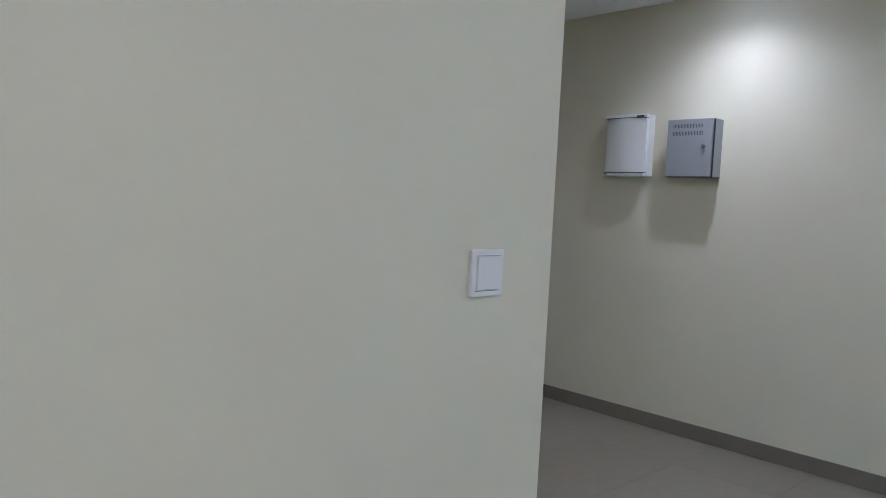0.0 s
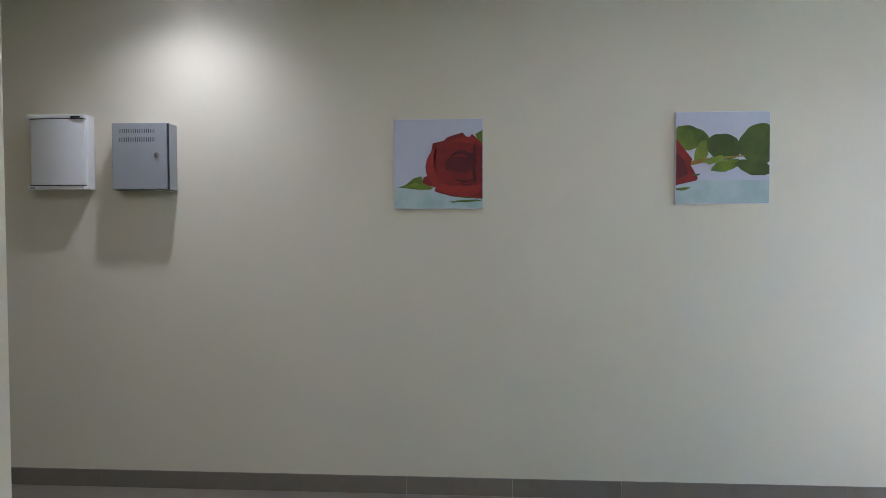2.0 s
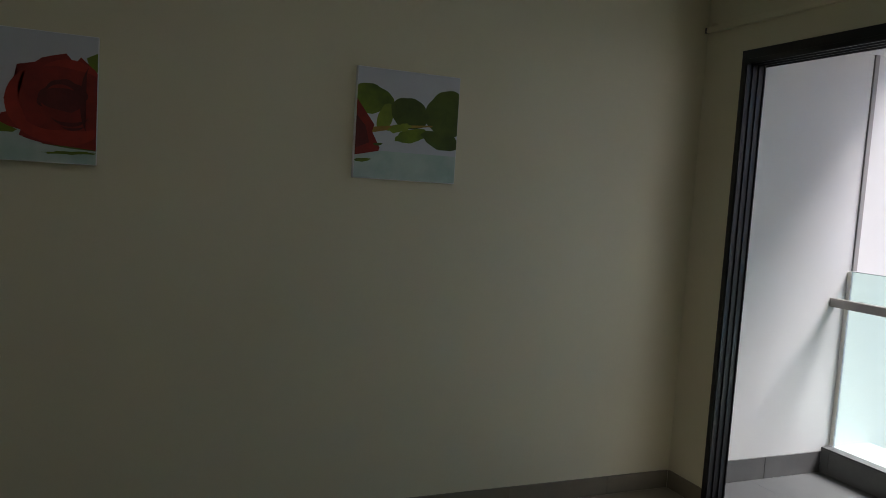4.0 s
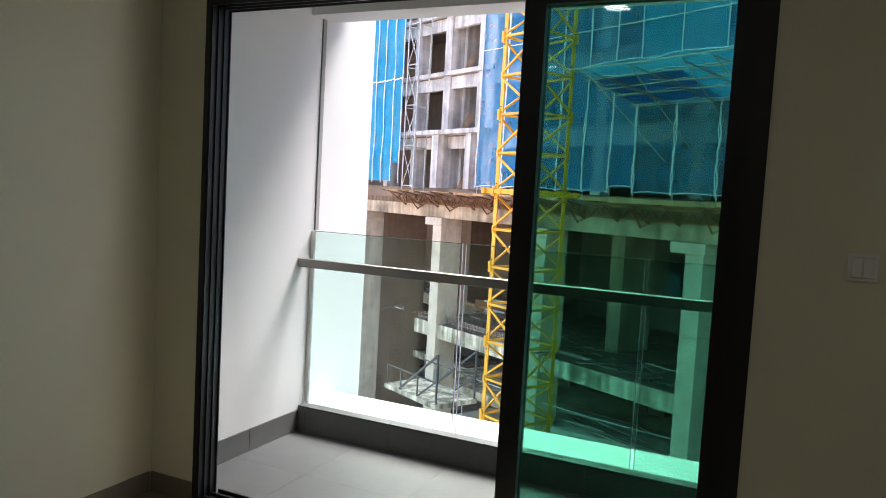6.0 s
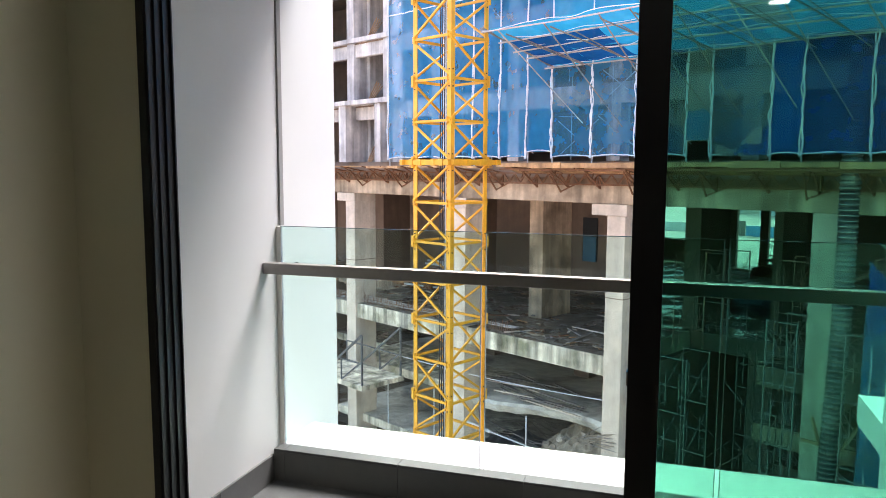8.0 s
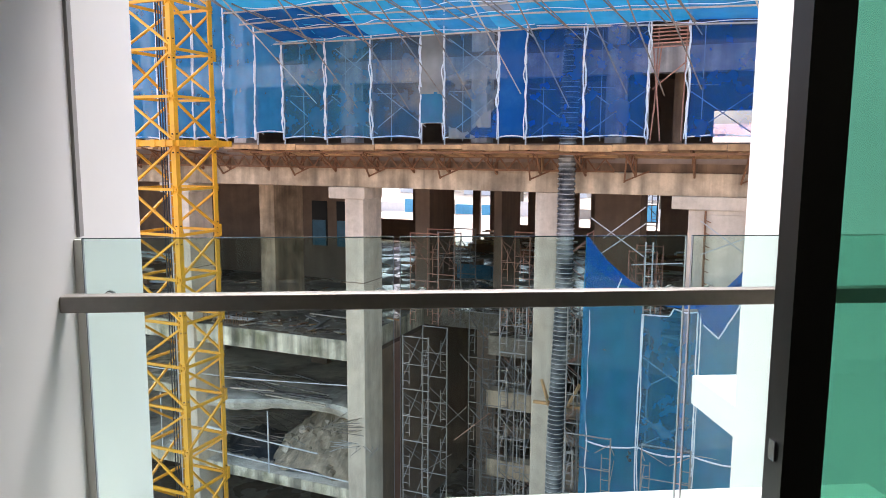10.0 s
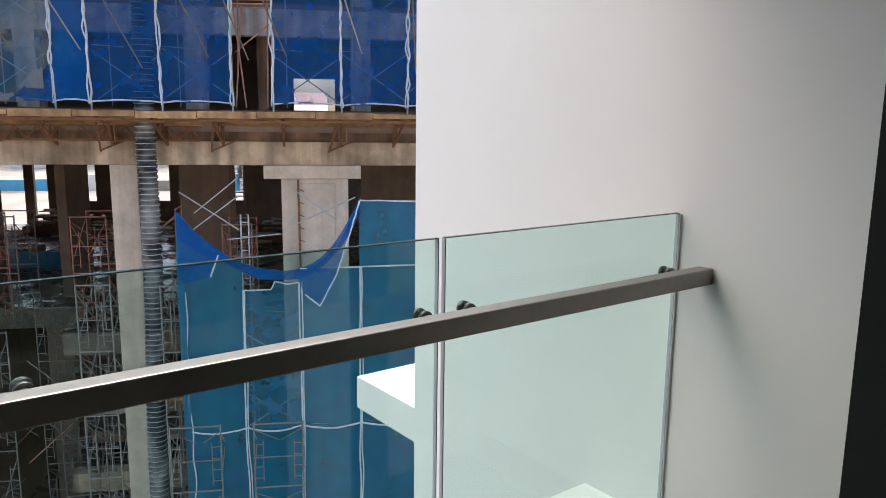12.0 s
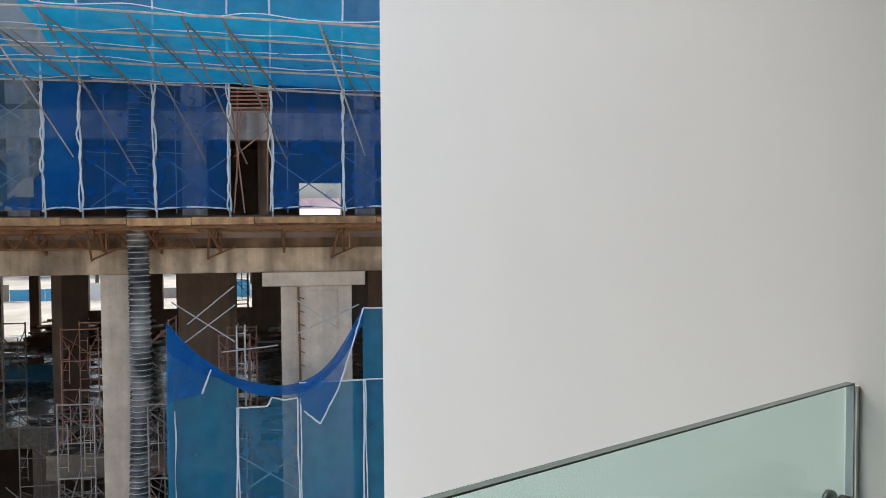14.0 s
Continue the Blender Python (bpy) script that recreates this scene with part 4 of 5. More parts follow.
for k, m in enumerate(KINDS):
    a, b = POLES[k], POLES[k + 1]
    if m is None:
        continue
    bm = bmesh.new()
    low = 2.38 if k == 9 else 2.15 if k == 5 else 1.98
    sag_sheet(bm, a, b, low, 4.82, 0.97, 0.07, k * 3.1, 10, 14)
    part("net_panel", bm, m, scr, "safety net panel", True)
    bm = bmesh.new()
    hem(bm, (a, 0.98, low), (b, 0.98, low), 0.022, 0.03, k + 0.7, 12, -0.05)
    part("net_hem", bm, ROPE, scr)
for k in range(len(POLES) - 1):
    a, b = POLES[k], POLES[k + 1]
    if a - b < 1.2:
        continue
    bm = bmesh.new()
    for z in ((2.0,), (2.1, 3.6), (2.3,))[k % 3]:
        tube(bm, (a, 0.6, z), (b, 0.6, z + 1.15), 0.016)
        tube(bm, (b, 0.62, z), (a, 0.62, z + 1.15), 0.016)
    tube(bm, (a, 0.6, 3.3), (a - 0.45 * (a - b), 0.6, 3.26), 0.013)
    tube(bm, (a - 0.3, 0.3, 1.9), (a - 0.3, 0.3, 4.8), 0.014)
    part("cross_brace", bm, BRACE, scr)
bm = bmesh.new()
sag_sheet(bm, -3.62, -4.30, 2.4, 3.25, 1.03, 0.1, 77, 6, 8)
part("net_panel", bm, NET_DRAPE, scr, "knotted blue net piece", True)
for k, (s0, s1, z0, z1, m) in enumerate(((-5.0, -5.92, 1.97, 2.75, NET_BLUE), (-4.5, -5.3, 1.95, 2.25, NET_GREY), (-5.2, -5.75, 2.25, 2.7, NET_GREY), (-3.62, -4.3, 3.2, 3.35, NET_GREY))):
    bm = bmesh.new()
    sag_sheet(bm, s0, s1, z0, z1, 1.06, 0.22, 91 + k, 10, 8, top=lambda u, z0=z0, z1=z1, k=k: z0 + 0.06 + (z1 - z0) * (u if k % 2 == 0 else 1 - u) + 0.12 * noise.noise((u * 5, k, 1)))
    part("net_scrap", bm, m, scr, "crumpled torn net corner")
boxpart("concrete_post", (-10.62, -10.36, -0.9, -0.65, 1.86, 4.2), CONC_STAIN_SHADE, scr, "dark-stained concrete post")
GAP = [((-9.92, 0.9, 4.2 + 0.09 * k), (-10.85, 0.9, 4.22 + 0.09 * k)) for k in range(7)]
GAP += [((-9.95, 0.7, 1.9), (-10.15, 0.7, 4.3)), ((-10.2, 0.75, 1.9), (-9.95, 0.75, 4.3)), ((-9.95, 0.6, 3.2), (-10.8, 0.6, 3.9)), ((-10.0, 0.5, 2.6), (-10.05, 0.5, 4.8)), ((-10.7, 0.6, 1.9), (-10.75, 0.6, 4.8))]
for a, b in GAP:
    bm = bmesh.new()
    tube(bm, a, b, 0.02)
    part("scaffold_tube", bm, PIPE_RED, scr, "rusty tube in the gap")

# net wall higher up
top = site("upper_net_wall", "tall cyan safety nets over the upper storeys", "safety net")
for k in range(len(POLES) - 1):
    a, b = POLES[k], POLES[k + 1]
    for q, (z0, z1) in enumerate(((4.82, 7.6), (7.6, 10.4), (10.4, 13.2), (13.2, 16.0))):
        bm = bmesh.new()
        sag_sheet(bm, a, b, z0, z1, 0.95, 0.06, k * 1.7 + q * 13, 6, 8)
        part("net_panel", bm, NET_HAZE if k < 6 else NET_CYAN if (k * 3 + q) % 4 else NET_SKY, top, "", True)
    bm = bmesh.new()
    hem(bm, (b, 0.99, 4.85), (b, 0.99, 16), 0.025, 0.04, k + 3.3, 40)
    part("net_hem", bm, ROPE, top)
    bm = bmesh.new()
    for z in (7.6, 10.4, 13.2):
        hem(bm, (a, 0.99, z), (b, 0.99, z), 0.025, 0.05, k + z, 10)
        part("net_hem", bm, ROPE, top)
        bm = bmesh.new()
    bm.free()
for k in range(7):
    a, b = POLES[k], POLES[k + 1]
    for q in range(6):
        z = 5.0 + 1.5 * q
        bm = bmesh.new()
        tube(bm, (a, 0.6, z), (b, 0.6, z + 1.2), 0.018, 5)
        tube(bm, (b, 0.62, z), (a, 0.62, z + 1.2), 0.018, 5)
        tube(bm, (a - 0.4, 0.62, z - 0.6), (a - 0.4, 0.62, z + 1.2), 0.016, 5)
        part("cross_brace", bm, BRACE, top)
LEFT = [15.5, 16.25, 17.1, 17.9, 18.8, 19.8, 21]
for k in range(len(LEFT) - 1):
    a, b = LEFT[k + 1], LEFT[k]
    for q, (z0, z1) in enumerate(((2.1, 5.0), (5.0, 9.0), (9.0, 13.0), (13, 17))):
        if k == 0 and q == 0:
            z0 = 3.0
        bm = bmesh.new()
        sag_sheet(bm, a, b, z0, z1, 0.8, 0.06, k * 2.7 + q * 5, 5, 8)
        part("net_panel", bm, NET_CYAN, top, "", True)
    bm = bmesh.new()
    hem(bm, (b, 0.86, 2.0), (b, 0.86, 17), 0.03, 0.05, k + 0.9, 50)
    part("net_hem", bm, ROPE, top)
    bm = bmesh.new()
    hem(bm, (a, 0.86, 7.05), (b, 0.86, 7.1), 0.04, 0.06, k + 5.9, 8)
    part("net_hem", bm, ROPE, top)
# scaffold frames before the exposed bays
fr = site("facade_scaffold", "light tube scaffold before the open concrete bays", "scaffold")
for s in (14.0, 14.9):
    for d in (0.35, 1.0):
        bm = bmesh.new()
        tube(bm, (s, d, 1.7), (s, d, 17), 0.03)
        part("standard", bm, PIPE, fr)
for k in range(8):
    z = 1.8 + 1.9 * k
    bm = bmesh.new()
    tube(bm, (14.0, 1.0, z), (14.9, 1.0, z + 1.8), 0.02)
    tube(bm, (14.9, 1.02, z), (14.0, 1.02, z + 1.8), 0.02)
    tube(bm, (14.0, 0.35, z), (14.0, 1.0, z), 0.025)
    tube(bm, (14.9, 0.35, z), (14.9, 1.0, z), 0.025)
    tube(bm, (14.0, 1.0, z + 0.1), (14.9, 1.0, z + 0.1), 0.025)
    part("cross_brace", bm, PIPE, fr)

# awning of netting on poles
awn = site("catch_awning", "sloping blue net awning on weathered poles", "awning")
def awz(d, s=-3.0):
    return 4.92 - 0.033 * max(0.0, -7.0 - s) + (d - 1.0) * 0.235
for k in range(6, len(POLES) - 1):
    a, b = POLES[k], POLES[k + 1]
    for q, (d0, d1) in enumerate(((1.0, 2.0), (2.0, 3.1), (3.1, 4.1))):
        bm = bmesh.new()
        g = [[bm.verts.new((a + (b - a) * i / 6, d0 + (d1 - d0) * j / 5, awz(d0 + (d1 - d0) * j / 5, a + (b - a) * i / 6) - 0.06 * math.sin(math.pi * j / 5) + 0.05 * noise.noise((a + (b - a) * i / 4, j + q * 3.0, k)))) for j in range(6)] for i in range(7)]
        for i in range(6):
            for j in range(5):
                bm.faces.new((g[i][j], g[i + 1][j], g[i + 1][j + 1], g[i][j + 1]))
        part("net_panel", bm, NET_NAVY if k < 8 and q < 2 else (NET_GREY if k == 11 and q else NET_SKY if k % 5 == 0 and q < 2 else NET_CYAN), awn, "", True)
for q, d in enumerate((1.0, 1.95, 2.6, 3.3, 4.1)):
    for j in range(7):
        a, b = 1.4 - 2.8 * j, -1.6 - 2.8 * j
        bm = bmesh.new()
        tube(bm, (a, d, awz(d, a) - 0.09 + 0.05 * noise.noise((a, d, 1))), (b, d, awz(d, b) - 0.09 + 0.05 * noise.noise((b, d, 1))), 0.027, 6, 0.022)
        part("pole", bm, POLE_TAN, awn, "tan lashed pole")
    bm = bmesh.new()
    for a, b in ((1.1, -7.0), (-7.0, -17.5)):
        hem(bm, (a, d + 0.12, awz(d, a) - 0.04), (b, d + 0.12, awz(d, b) - 0.04), 0.012, 0.2, q + 0.2 + a, 60)
    part("net_hem", bm, ROPE, awn)
bm = bmesh.new()
tube(bm, (1.1, 0.95, 4.86), (1.25, 4.2, awz(4.2)), 0.035)
part("pole", bm, BAMBOO, awn)
for k, s in enumerate((0.3, -1.3, -2.9, -3.9, -5.0, -6.2, -7.4, -9.0, -9.9, -10.6, -12.4, -14, -16)):
    bm = bmesh.new()
    tube(bm, (s + rng.uniform(0.2, 0.5), 4.05, awz(4.05, s) - 0.05), (s - rng.uniform(0.2, 0.6), 1.06, rng.uniform(2.7, 3.3)), 0.022, 6, 0.016)
    part("strut", bm, POLE_TAN if k % 5 == 0 else BAMBOO, awn)
    bm = bmesh.new()
    tube(bm, (s + rng.uniform(-0.2, 0.1), 3.3, awz(3.3, s) - 0.1), (s + rng.uniform(-0.9, -0.5), 1.06, rng.uniform(4.3, 4.8)), 0.016)
    part("strut", bm, BAMBOO, awn)
    bm = bmesh.new()
    tube(bm, (s + 0.3, 3.9, awz(3.9, s) - 0.13), (s - 0.4, 1.0, awz(1.0, s) - 0.1), 0.022)
    part("strut", bm, BAMBOO, awn)

# ribbed rubble chute
chute = site("rubble_chute", "black ribbed rubble chute with whitish wear, hung from the deck", "rubble chute")
bm = bmesh.new()
prev = None
zz, n_r = 5.0, 0
while zz > -12.5:
    for r in (0.205, 0.24, 0.24):
        cs = -7.8 - 0.016 * zz + 0.03 * math.sin(zz * 0.7)
        ring = [bm.verts.new((cs + r * math.cos(math.tau * q / 14), 0.62 + r * math.sin(math.tau * q / 14), zz)) for q in range(14)]
        if prev:
            for q in range(14):
                bm.faces.new((prev[q], prev[(q + 1) % 14], ring[(q + 1) % 14], ring[q]))
        prev = ring
        zz -= 0.045
part("ribbed_hose", bm, DUCT, chute)
bm = bmesh.new()
zz = 5.0
while zz > -12.5:
    cs = -7.8 - 0.016 * zz + 0.03 * math.sin(zz * 0.7)
    pts = [Vector((cs + 0.245 * math.cos(math.tau * q / 14), 0.62 + 0.245 * math.sin(math.tau * q / 14), zz - 0.07)) for q in range(14)]
    for q in range(14):
        tube(bm, pts[q], pts[(q + 1) % 14], 0.011, 4)
    zz -= 0.135
part("steel_rib", bm, PIPE, chute, "grey wire ribs")
bm = bmesh.new()
for z in (-5.2, -9.4):
    for q in (-1, 1):
        bar(bm, (-7.75 + 0.55 * q, 0.5, z + 0.35), (-7.75 + 0.25 * q, 0.75, z - 0.3), 0.07)
    bar(bm, (-8.4, 0.6, z - 0.3), (-7.0, 0.6, z - 0.3), 0.08)
part("collar", bm, PLANK, chute, "timber collar")

# net curtain draped over the lower storeys
drape = site("draped_net", "blue safety net draped in a deep curve over lower storeys", "safety net")
SEAM = [-8.45, -9.98, -11.37, -12.88, -14.5, -16.2]
def swag(s):
    """Height of the slung upper edge."""
    if s > -11.05:
        u = (-11.05 - s) / 2.6
        return -2.12 + 1.55 * abs(u) ** 2.2
    u = (-11.05 - s) / 1.84
    return -2.12 + 1.8 * abs(u) ** 2.3
def drape_top(k, s):
    if k == 0:
        return swag(s)
    if k == 1:
        return -2.56 + 0.06 * noise.noise((s * 3, 0, 0)) if s > -10.7 else -2.4
    return -2.03 if k == 2 else -0.36
for k in range(len(SEAM) - 1):
    a, b = SEAM[k], SEAM[k + 1]
    for q, (z0, z1) in enumerate(((-6.2, None), (-12.4, -6.2))):
        bm = bmesh.new()
        sag_sheet(bm, a, b, z0, z1 or 0, 1.0, 0.1, k + 20 * q, 14, 16, top=(lambda u, a=a, b=b, k=k: drape_top(k, a + (b - a) * u)) if z1 is None else None)
        part("net_panel", bm, (NET_DRAPE, NET_TEAL, NET_DRAPE, NET_DRAPE, NET_DRAPE)[k] if q == 0 else NET_DRAPE, drape, "", True)
    bm = bmesh.new()
    hem(bm, (b, 1.05, -12.4), (b, 1.05, (-2.6, -2.4, -2.03, -0.4, -0.4)[k]), 0.024, 0.04, k + 0.4, 60)
    part("net_hem", bm, ROPE, drape)
    bm = bmesh.new()
    hem(bm, (b - 0.05, 1.05, -12.4), (b - 0.05, 1.05, (-2.6, -2.4, -2.03, -2.0, -0.4)[k]), 0.018, 0.05, k + 9.4, 60)
    part("net_hem", bm, ROPE, drape)
    bm = bmesh.new()
    hem(bm, (a, 1.05, -6.2), (b, 1.05, -6.2), 0.026, 0.03, k + 8.4, 14, 0.12)
    part("net_hem", bm, ROPE, drape)
    bm = bmesh.new()
    for q in range(1 + k % 2):
        z = -3.4 - 0.4 * k - 1.6 * q
        tube(bm, (a, 0.7, z), (b, 0.7, z - 0.9), 0.02)
        tube(bm, (b, 0.72, z), (a, 0.72, z - 0.9), 0.02)
    part("cross_brace", bm, BRACE, drape)
bm = bmesh.new()
N = 32
g = []
for k in range(N + 1):
    s = -8.5 - 4.4 * k / N
    w = 0.1 + 0.16 * math.sin(math.pi * k / N) + (0.55 * max(0, (s + 9.6) / 1.1) if s > -9.6 else 0) + (0.3 * max(0, (-11.6 - s) / 1.3) if s < -11.6 else 0)
    g.append([bm.verts.new((s, 1.08 + 0.05 * math.sin(7 * j + 0.8 * k), swag(s) + 0.04 - w * j / 4)) for j in range(5)])
for k in range(N):
    for j in range(4):
        bm.faces.new((g[k][j], g[k + 1][j], g[k + 1][j + 1], g[k][j + 1]))
part("gathered_net", bm, NET_STRONG, drape, "gathered strong blue netting", True)
for tri, edge in ((((-8.5, -0.55), (-9.45, -1.66), (-9.25, -2.2), (-8.5, -2.4)), (1, 2)), (((-12.89, -0.34), (-12.3, -1.55), (-11.6, -2.1), (-11.25, -2.12), (-11.51, -2.69), (-11.88, -3.0), (-12.3, -2.2), (-12.6, -1.3)), (4, 5, 6, 7, 8))):
    bm = bmesh.new()
    bm.faces.new([bm.verts.new((x, 1.13, z)) for x, z in tri])
    bmesh.ops.triangulate(bm, faces=bm.faces[:])
    part("net_flap", bm, NET_FLAP, drape, "loose net flap")
    for p, q in zip(edge, edge[1:]):
        bm = bmesh.new()
        hem(bm, (tri[p % len(tri)][0], 1.16, tri[p % len(tri)][1]), (tri[q % len(tri)][0], 1.16, tri[q % len(tri)][1]), 0.024, 0.015, p, 8)
        part("net_hem", bm, ROPE, drape)
for p, q in (((-12.88, -0.34), (-16.2, -0.42)), ((-11.4, -2.05), (-16.2, -1.98)), ((-9.98, -2.58), (-10.67, -2.57)), ((-10.67, -2.57), (-10.78, -2.36)), ((-10.78, -2.36), (-11.06, -2.44)), ((-11.06, -2.44), (-11.37, -2.4))):
    bm = bmesh.new()
    hem(bm, (p[0], 1.06, p[1]), (q[0], 1.06, q[1]), 0.022, 0.02, p[0], 14)
    part("net_hem", bm, ROPE, drape)
bm = bmesh.new()
hem(bm, (-8.62, 1.05, -2.6), (-8.62, 1.05, -12.4), 0.022, 0.12, 9, 60)
part("net_hem", bm, ROPE, drape)
bm = bmesh.new()
sag_sheet(bm, -8.45, -8.62, -6.4, -1.6, 1.1, 0.12, 31, 4, 20)
part("net_strip", bm, NET_DRAPE, drape, "narrow hanging strip of bright blue net", True)


# scaffold towers inside the podium and the pit
def scaffold_tower(s, d, z0, lifts, wide, m, turn=0.0):
    tw = tagged(empty("scaffold_tower", FACE @ pose(s, d, z0, 0, 0, turn)), "tube frame scaffold tower with ladder frames", "scaffold", "scaffold towers")
    h = 1.7
    for k in range(lifts):
        for y in (0, 1.5):
            bm = bmesh.new()
            for x in (0, wide):
                tube(bm, (x, y, k * h), (x, y, (k + 1) * h - 0.02), 0.022, 5)
            tube(bm, (0, y, (k + 1) * h - 0.06), (wide, y, (k + 1) * h - 0.06), 0.021, 5)
            tube(bm, (0, y, k * h + 0.75), (wide, y, k * h + 0.75), 0.016, 5)
            for x in (0.0, wide):
                w = 0.22 if x == 0 else -0.22
                tube(bm, (x + w, y, k * h + 0.1), (x + w, y, k * h + 1.2), 0.014, 4)
                for q in range(4):
                    tube(bm, (x, y, k * h + 0.2 + 0.3 * q), (x + w, y, k * h + 0.2 + 0.3 * q), 0.011, 4)
            part("ladder_frame", bm, m, tw)
        ties = [((x, p, 0.3), (x, 1.5 - p, 1.45), 0.015) for x in (0, wide) for p in (0, 1.5)]
        ties += [((0, 0, 0.2), (wide, 1.5, 1.5), 0.013), ((wide, 0, 0.2), (0, 1.5, 1.5), 0.013)]
        for p, q, r in ties:
            bm = bmesh.new()
            tube(bm, (p[0], p[1], k * h + p[2]), (q[0], q[1], k * h + q[2]), r, 4)
            part("cross_brace", bm, m, tw)
    return tw


for s, d, z0, lifts, wide, m, turn in ((-3.46, -1.4, -12.6, 5, 0.88, PIPE_DULL, 0), (-5.3, -3.4, -12.6, 4, 0.9, PIPE_DARK, 4), (-6.75, -0.9, -12.6, 6, 0.8, PIPE_DULL, 0),
                                       (-2.4, -4.6, FLOOR2 - 0.0, 2, 1.1, PIPE_RED, 0), (-10.0, -3.0, FLOOR2, 2, 0.8, PIPE_RED, 0),
                                       (-5.6, -5.0, FLOOR2, 2, 1.0, PIPE_RED, 0), (-6.62, -1.6, -12.6, 7, 0.86, PIPE_RED, 90), (-4.4, -5.6, -12.6, 5, 1.2, PIPE_DULL, 0), (-6.4, -5.6, -12.6, 5, 1.2, PIPE_DARK, 0), (-3.0, -5.2, FLOOR2, 2, 0.9, PIPE_DARK, 0), (-8.9, -0.6, -12.6, 6, 0.9, PIPE_DULL, 0), (-8.8, -11.0, FLOOR2, 3, 1.1, PIPE_DARK, 8), (-9.4, 0.15, -12.6, 4, 1.2, PIPE_DULL, 0), (-11.4, 0.15, -12.6, 4, 1.2, PIPE_DULL, 0)):
    scaffold_tower(s, d, z0, lifts, wide, m, turn)

# steel lintel frame, rebar, rubble, loose boards
heap = site("rubble_heap", "heap of broken brown rubble lying on the third slab", "rubble")
bm = bmesh.new()
g = []
for i in range(61):
    col = []
    for j in range(41):
        s, d = -0.2 + 4.6 * i / 60, -6.4 + 5.7 * j / 40
        r = math.hypot((s - 1.6) / 2.7, (d + 3.1) / 2.6)
        rough = noise.noise((s * 1.6, d * 1.6, 2)) * 0.5 + 0.3 * noise.noise((s * 4.5, d * 4.5, 6)) + 0.18 * noise.noise((s * 11, d * 11, 4))
        z = -9.95 + 2.1 * max(0, 1 - r) ** 0.8 + rough * max(0, 1.05 - r)
        col.append(bm.verts.new((s, d, max(z, -9.95))))
    g.append(col)
for i in range(60):
    for j in range(40):
        bm.faces.new((g[i][j], g[i + 1][j], g[i + 1][j + 1], g[i][j + 1]))
part("mound", bm, RUBBLE, heap)
screen = site("brace_frame", "pale tube cross braces and a ladder frame behind the draped net", "scaffold")
for a, b in (((-8.47, -0.17), (-9.9, -1.14)), ((-8.73, -1.15), (-9.92, -0.26)), ((-8.82, -0.7), (-9.9, 0.18)), ((-11.27, -0.13), (-12.32, -0.89)), ((-11.31, -1.0), (-12.81, -0.32)), ((-9.58, -1.38), (-10.89, -1.25)), ((-9.98, -3.2), (-11.0, -3.3))):
    bm = bmesh.new()
    tube(bm, (a[0], 0.5, a[1]), (b[0], 0.5, b[1]), 0.017)
    part("brace", bm, PIPE, screen)
bm = bmesh.new()
for s in (-9.93, -10.12):
    tube(bm, (s, 0.45, -12.6), (s, 0.45, -0.75), 0.022)
for k in range(32):
    tube(bm, (-9.93, 0.45, -0.95 - 0.36 * k), (-10.12, 0.45, -0.95 - 0.36 * k), 0.016, 4)
part("ladder_frame", bm, PIPE, screen)
for k in range(40):
    s, d = rng.uniform(-0.1, 4.2), rng.uniform(-5.5, -0.7)
    r = math.hypot((s - 1.6) / 2.7, (d + 3.1) / 2.6)
    z = -9.93 + 2.1 * max(0, 1 - r) ** 0.8
    bm = bmesh.new()
    bmesh.ops.create_icosphere(bm, subdivisions=1, radius=rng.uniform(0.06, 0.22), matrix=Matrix.Translation((s, d, z)))
    for v in bm.verts:
        v.co += Vector((rng.uniform(-0.05, 0.05), rng.uniform(-0.05, 0.05), rng.uniform(-0.05, 0.03)))
    part("lump", bm, rng.choice([RUBBLE, RUBBLE, CONC_LIGHT]), heap)
ramp = site("broken_slab", "broken pale slab with a ragged stained edge", "concrete slab")
bm = bmesh.new()
g = []
for i in range(49):
    u = i / 48
    x = -0.2 + 7.0 * u
    zt = -7.32 - 0.2 * u
    row = []
    for j, (y, dz) in enumerate(((-0.6, -0.42), (-0.5, -0.3), (-0.42, -0.12), (-0.5, 0.0), (-1.6, 0.02), (-3.0, 0.0), (-4.5, -0.05))):
        w = noise.noise((x * 1.4, j * 0.4, 3.0)) + 0.5 * noise.noise((x * 5, j * 2.0, 3.0))
        row.append(bm.verts.new((x, y + 0.1 * w * (j < 4) - (0.9 * max(0, math.sin(x * 0.55 + 0.6)) if j < 4 else 0), zt + dz + 0.05 * noise.noise((x * 2.2, j * 1.3, 8.0)))))
    g.append(row)
for i in range(48):
    for j in range(6):
        bm.faces.new((g[i][j], g[i + 1][j], g[i + 1][j + 1], g[i][j + 1]))
part("slab", bm, MUD, ramp)
pile = site("board_pile", "pile of dark weathered boards and bars on the broken slab", "timber pile")
for k in range(15):
    s, d, a = rng.uniform(2.4, 5.8), rng.uniform(-3.2, -0.9), rng.uniform(-0.35, 0.35)
    L, z = rng.uniform(0.6, 1.5), -7.36 + 0.014 * k
    bm = bmesh.new()
    bar(bm, (s - L * math.cos(a), d - L * math.sin(a), z), (s + L * math.cos(a), d + L * math.sin(a), z + rng.uniform(-0.04, 0.22)), rng.uniform(0.05, 0.14), 0.04)
    part("board", bm, rng.choice([BAMBOO, PLANK, CONC_LIGHT, PIPE_DARK]), pile)
props = site("pole_bundle", "bundle of crossed bamboo poles lashed to the column", "poles")
